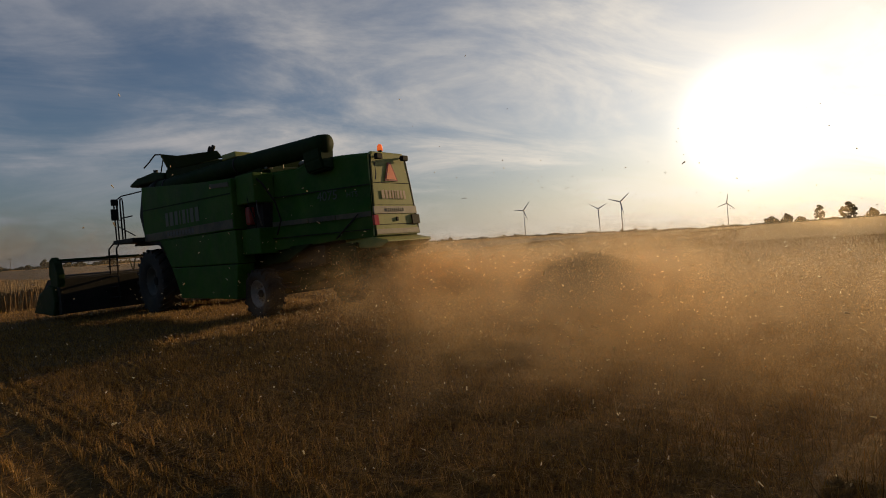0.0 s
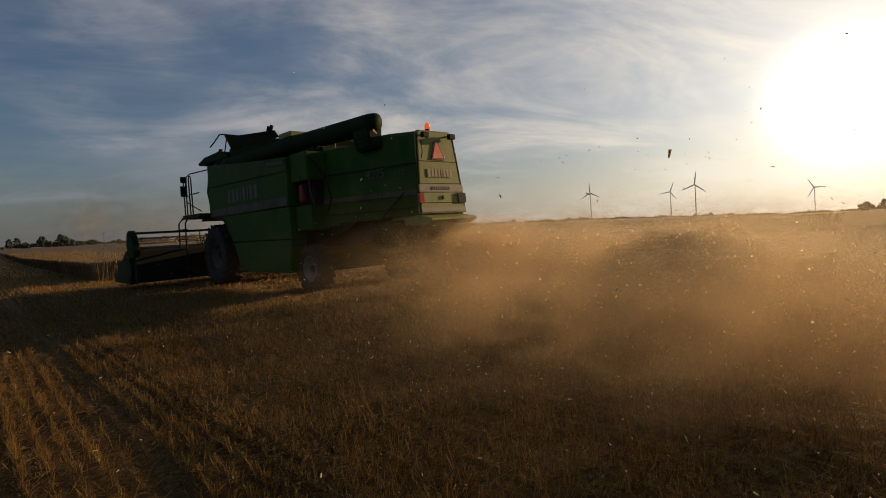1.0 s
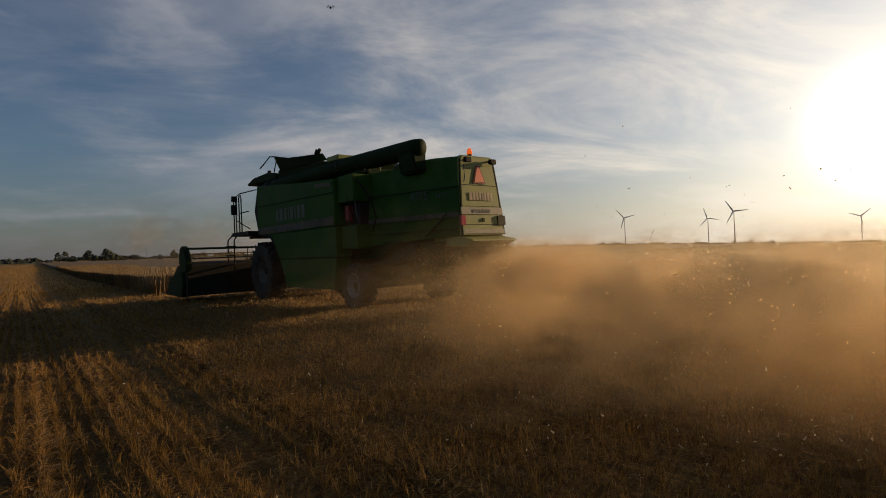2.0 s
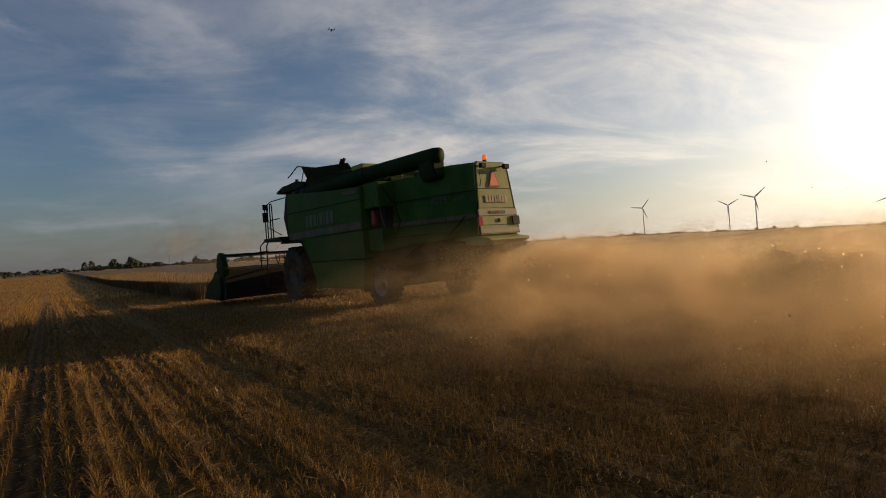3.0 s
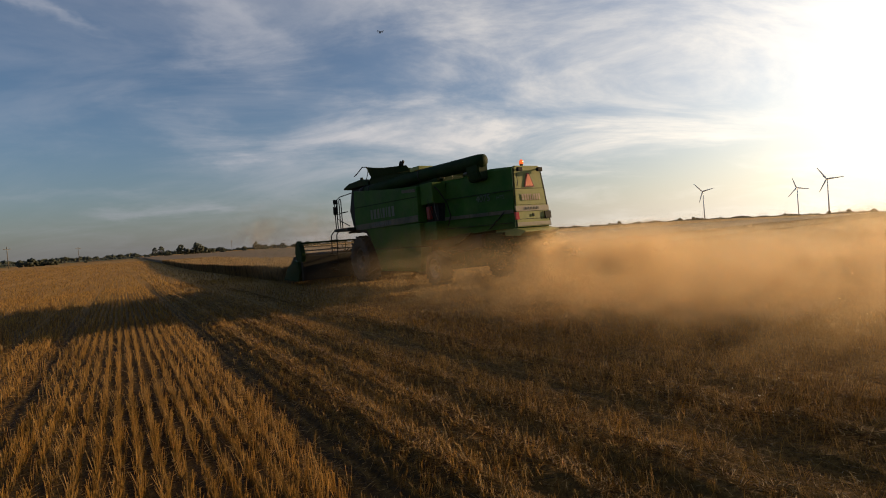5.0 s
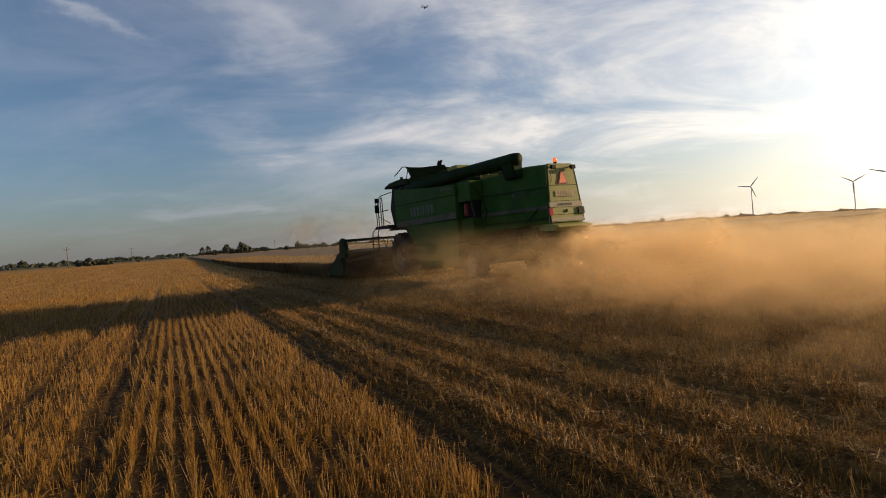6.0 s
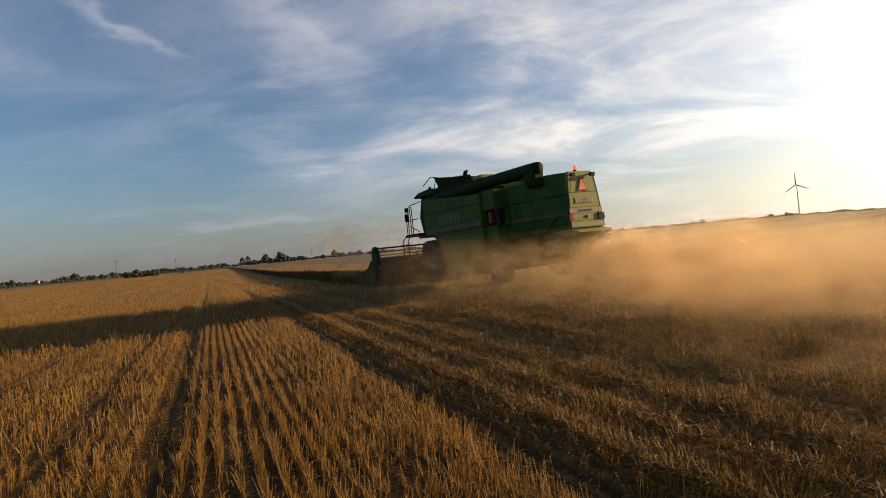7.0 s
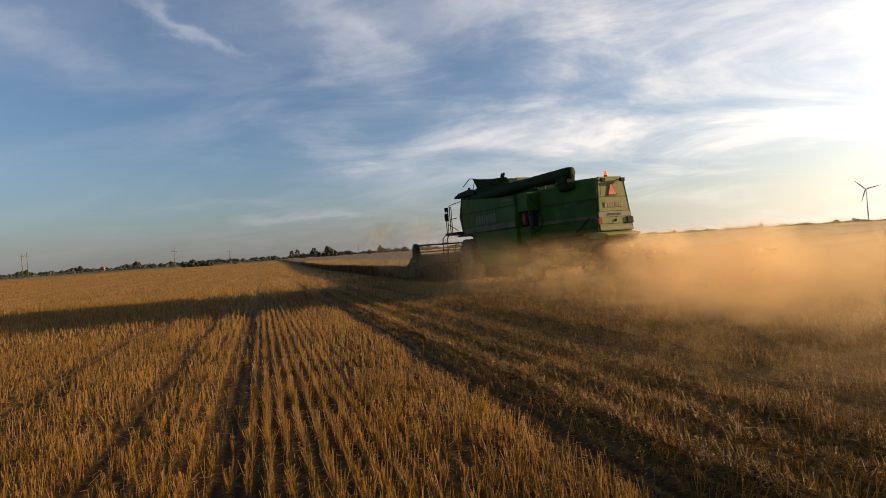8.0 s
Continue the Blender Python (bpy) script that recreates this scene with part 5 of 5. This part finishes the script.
def build_chaff():
    rng = np.random.default_rng(8)
    for k in range(14):
        n = 220
        p = np.stack([rng.normal(0, 1.9, n), rng.normal(0, 2.2, n), rng.gamma(1.6, 0.3, n)], 1)
        d = rng.normal(0, 1, (n, 3))
        d /= np.linalg.norm(d, axis=1, keepdims=True)
        ln = rng.uniform(0.005, 0.02, (n, 1)) * rng.choice([0.7, 1, 1, 1.3], (n, 1))
        ob = prisms("flying_chaff", p, p + d * ln, np.full(n, 0.0038), np.full(n, 0.002), CHAFF)
        tagged(ob, "bright flecks of chaff flying in the dust", "chaff", kind="stuff")
        FLECKS.append((ob, rng.uniform(3.4, 7.0), rng.uniform(-1.0, 6.0), rng.uniform(0.1, 0.5), rng.uniform(-0.9, 0.1)))


build_chaff()


def build_near_chaff():
    """Larger bits of straw that whirl past close by at the start."""
    rng = np.random.default_rng(31)
    for k in range(4):
        n = 34
        p = np.stack([rng.uniform(0, 4.5, n), rng.uniform(0, 3.5, n), rng.uniform(0.2, 1.9, n)], 1)
        d = rng.normal(0, 1, (n, 3))
        d /= np.linalg.norm(d, axis=1, keepdims=True)
        ln = rng.uniform(0.006, 0.016, (n, 1)) * rng.choice([1, 1, 1, 2.2], (n, 1))
        r = rng.uniform(0.002, 0.0045, n)
        ob = prisms("flying_chaff", p, p + d * ln, r, r * 0.7, CHAFF)
        tagged(ob, "pale bits of straw whirling through the air", "chaff", kind="stuff")
        FLECKS.append((ob, 1.7 + 0.5 * k, 1.6 + 0.4 * k, 0.9, -0.35 - 0.1 * k))


build_near_chaff()


def build_straw_stream():
    """Chopped straw that pours from under the hood."""
    rng = np.random.default_rng(17)
    n = 5200
    f = rng.random(n)
    x = rng.normal(0, 0.42, n)
    y = 0.75 - 1.15 * f ** 0.8 + rng.normal(0, 0.28, n) + 0.5 * (rng.random(n) < 0.35)
    z = np.maximum(0.03, 1.25 - 1.2 * f ** 1.5 + rng.normal(0, 0.1, n))
    p = np.stack([x, y, z], 1)
    d = rng.normal(0, 1, (n, 3))
    d /= np.linalg.norm(d, axis=1, keepdims=True)
    ob = prisms("falling_straw", p, p + d * rng.uniform(0.02, 0.12, (n, 1)), np.full(n, 0.005), np.full(n, 0.004), STRAW_FLAT)
    return tagged(ob, "chopped straw pouring from under the straw hood", "straw", kind="stuff")


STREAM = build_straw_stream()


def build_drone():
    drone = new("drone")
    tagged(drone, "small dark camera drone hovering over the field", "drone")
    b = bm_new()
    add_loft(b, [[(-0.05, -0.14, 0.0), (0.05, -0.14, 0.0), (0.05, -0.14, 0.05), (-0.05, -0.14, 0.05)], [(-0.07, 0, -0.02), (0.07, 0, -0.02), (0.06, 0, 0.07), (-0.06, 0, 0.07)],
                 [(-0.04, 0.14, 0.0), (0.04, 0.14, 0.0), (0.04, 0.14, 0.045), (-0.04, 0.14, 0.045)]])
    bmesh.ops.bevel(b, geom=list(b.edges), offset=0.012, segments=2, affect="EDGES")
    part("body", b, BLACK, drone)
    part("camera_pod", smooth_all(add_tube(bm_new(), [(0, 0.1, -0.02), (0, 0.1, -0.07), (0, 0.1, -0.085)], [0.03, 0.032, 0.015], 10)), BLACK, drone)
    for sx in (-1, 1):
        for sy in (-1, 1):
            x, y = sx * 0.21, sy * 0.17
            arm = part("arm", smooth_all(add_tube(bm_new(), [(sx * 0.04, sy * 0.08, 0.03), (x, y, 0.07)], [0.016, 0.012], 8)), BLACK, drone)
            part("motor_pod", smooth_all(add_tube(bm_new(), [(x, y, 0.03), (x, y, 0.1)], 0.02, 10)), BLACK, arm)
            b = bm_new()
            for e in (-1, 1):
                add_loft(b, [[(x, y - 0.01, 0.1), (x, y + 0.01, 0.1), (x, y + 0.01, 0.104), (x, y - 0.01, 0.104)],
                             [(x + e * 0.11, y - 0.014 + e * sx * 0.05, 0.104), (x + e * 0.11, y + 0.008 + e * sx * 0.05, 0.104), (x + e * 0.11, y + 0.008 + e * sx * 0.05, 0.107), (x + e * 0.11, y - 0.014 + e * sx * 0.05, 0.107)]])
            part("propeller", b, BLACK, arm)
        part("landing_leg", tube([(sx * 0.05, 0.02, 0.0), (sx * 0.08, 0.02, -0.08)], 0.008, 6), BLACK, drone)
    return drone


DRONE = build_drone()
# bearing and height angle of the drone over time
DRONE_WAY = ((0, 33.0, 25.5), (1, 31.0, 24.6), (2, 29.06, 23.42), (3.5, 27.11, 20.85), (4, 26.7, 20.27), (5.5, 27.23, 21.68), (6, 27.8, 22.88), (7, 28.6, 25.5), (8, 29.4, 28.0))

# ---------------------------------------------------------------- everything that moves


def motions():
    times = [t for t, _ in DRIVE]
    walk(harvester, [(t, pose(HX, HY + s, 0)) for t, s in DRIVE])
    walk(STREAM, [(t, pose(HX, HY + s, 0)) for t, s in DRIVE])
    steps = [k * 0.25 for k in range(33)]
    for wheel, r in WHEELS:
        p = wheel.location.copy()
        walk(wheel, [(t, pose(p.x, p.y, p.z, -math.degrees(driven(t) / r))) for t in steps])
    p = REEL.location.copy()
    walk(REEL, [(t, pose(p.x, p.y, p.z, -160 * t)) for t in steps])
    for rotor, turn in ROTORS:
        p = rotor.location.copy()
        walk(rotor, [(k * 0.5, pose(p.x, p.y, p.z, 0, turn + 80 * k * 0.5, 0)) for k in range(17)])
    for puffs, gain, lag in ((PUFFS, 0.0, 0.0), (VEIL, 0.0, -0.9)):
        for ob, behind, side, z, a, tip, spin, rise in puffs:
            rows = []
            for t in (0, 2, 4, 6, 8):
                y = HY + driven(t) - behind * (1 + gain * t) - lag * t - 0.15
                rows.append((t, pose(HX + side * (1 + 0.02 * t), y, max(0.2, z + rise * t), tip, spin * t, a + spin * t)))
            walk(ob, rows)
    for ob, x, y, z, a, tip, vx, vy in LOW:
        walk(ob, [(t, pose(x + vx * t, y + vy * t, z, tip, 0, a)) for t in (0, 4, 8)])
    for p in PLUME:
        ts = (0, 2, 4, 6, 8) if p["born"] < -0.7 else [k * 0.4 for k in range(21)]
        walk(p["ob"], [(t, Matrix.Translation(plume_place(p, t)) @ pose(0, 0, 0, p["tip"], 0, p["a"] + p["spin"] * t)) for t in ts])
    rows = []
    for t, az, el in DRONE_WAY:
        eye = Vector(PATH[0][1:4]).lerp(Vector(PATH[-1][1:4]), t / 8)
        rows.append((t, Matrix.Translation(eye + direction(az, el) * 46) @ pose(0, 0, 0, 6, 4, -20)))
    walk(DRONE, rows)
    for ob, x, y, z, turn in HAZES:
        walk(ob, [(t, pose(x - 0.1 * t, y + 0.05 * t, z, 0, 0, turn)) for t in (0, 4, 8)])
    for ob, x, y, vx, vy in FLECKS:
        walk(ob, [(t, pose(x + vx * t, y + vy * t, 0.25 + 0.03 * math.sin(t) - 0.15 * t, 0, 0, 9 * t)) for t in (0, 2, 4, 6, 8)])


motions()
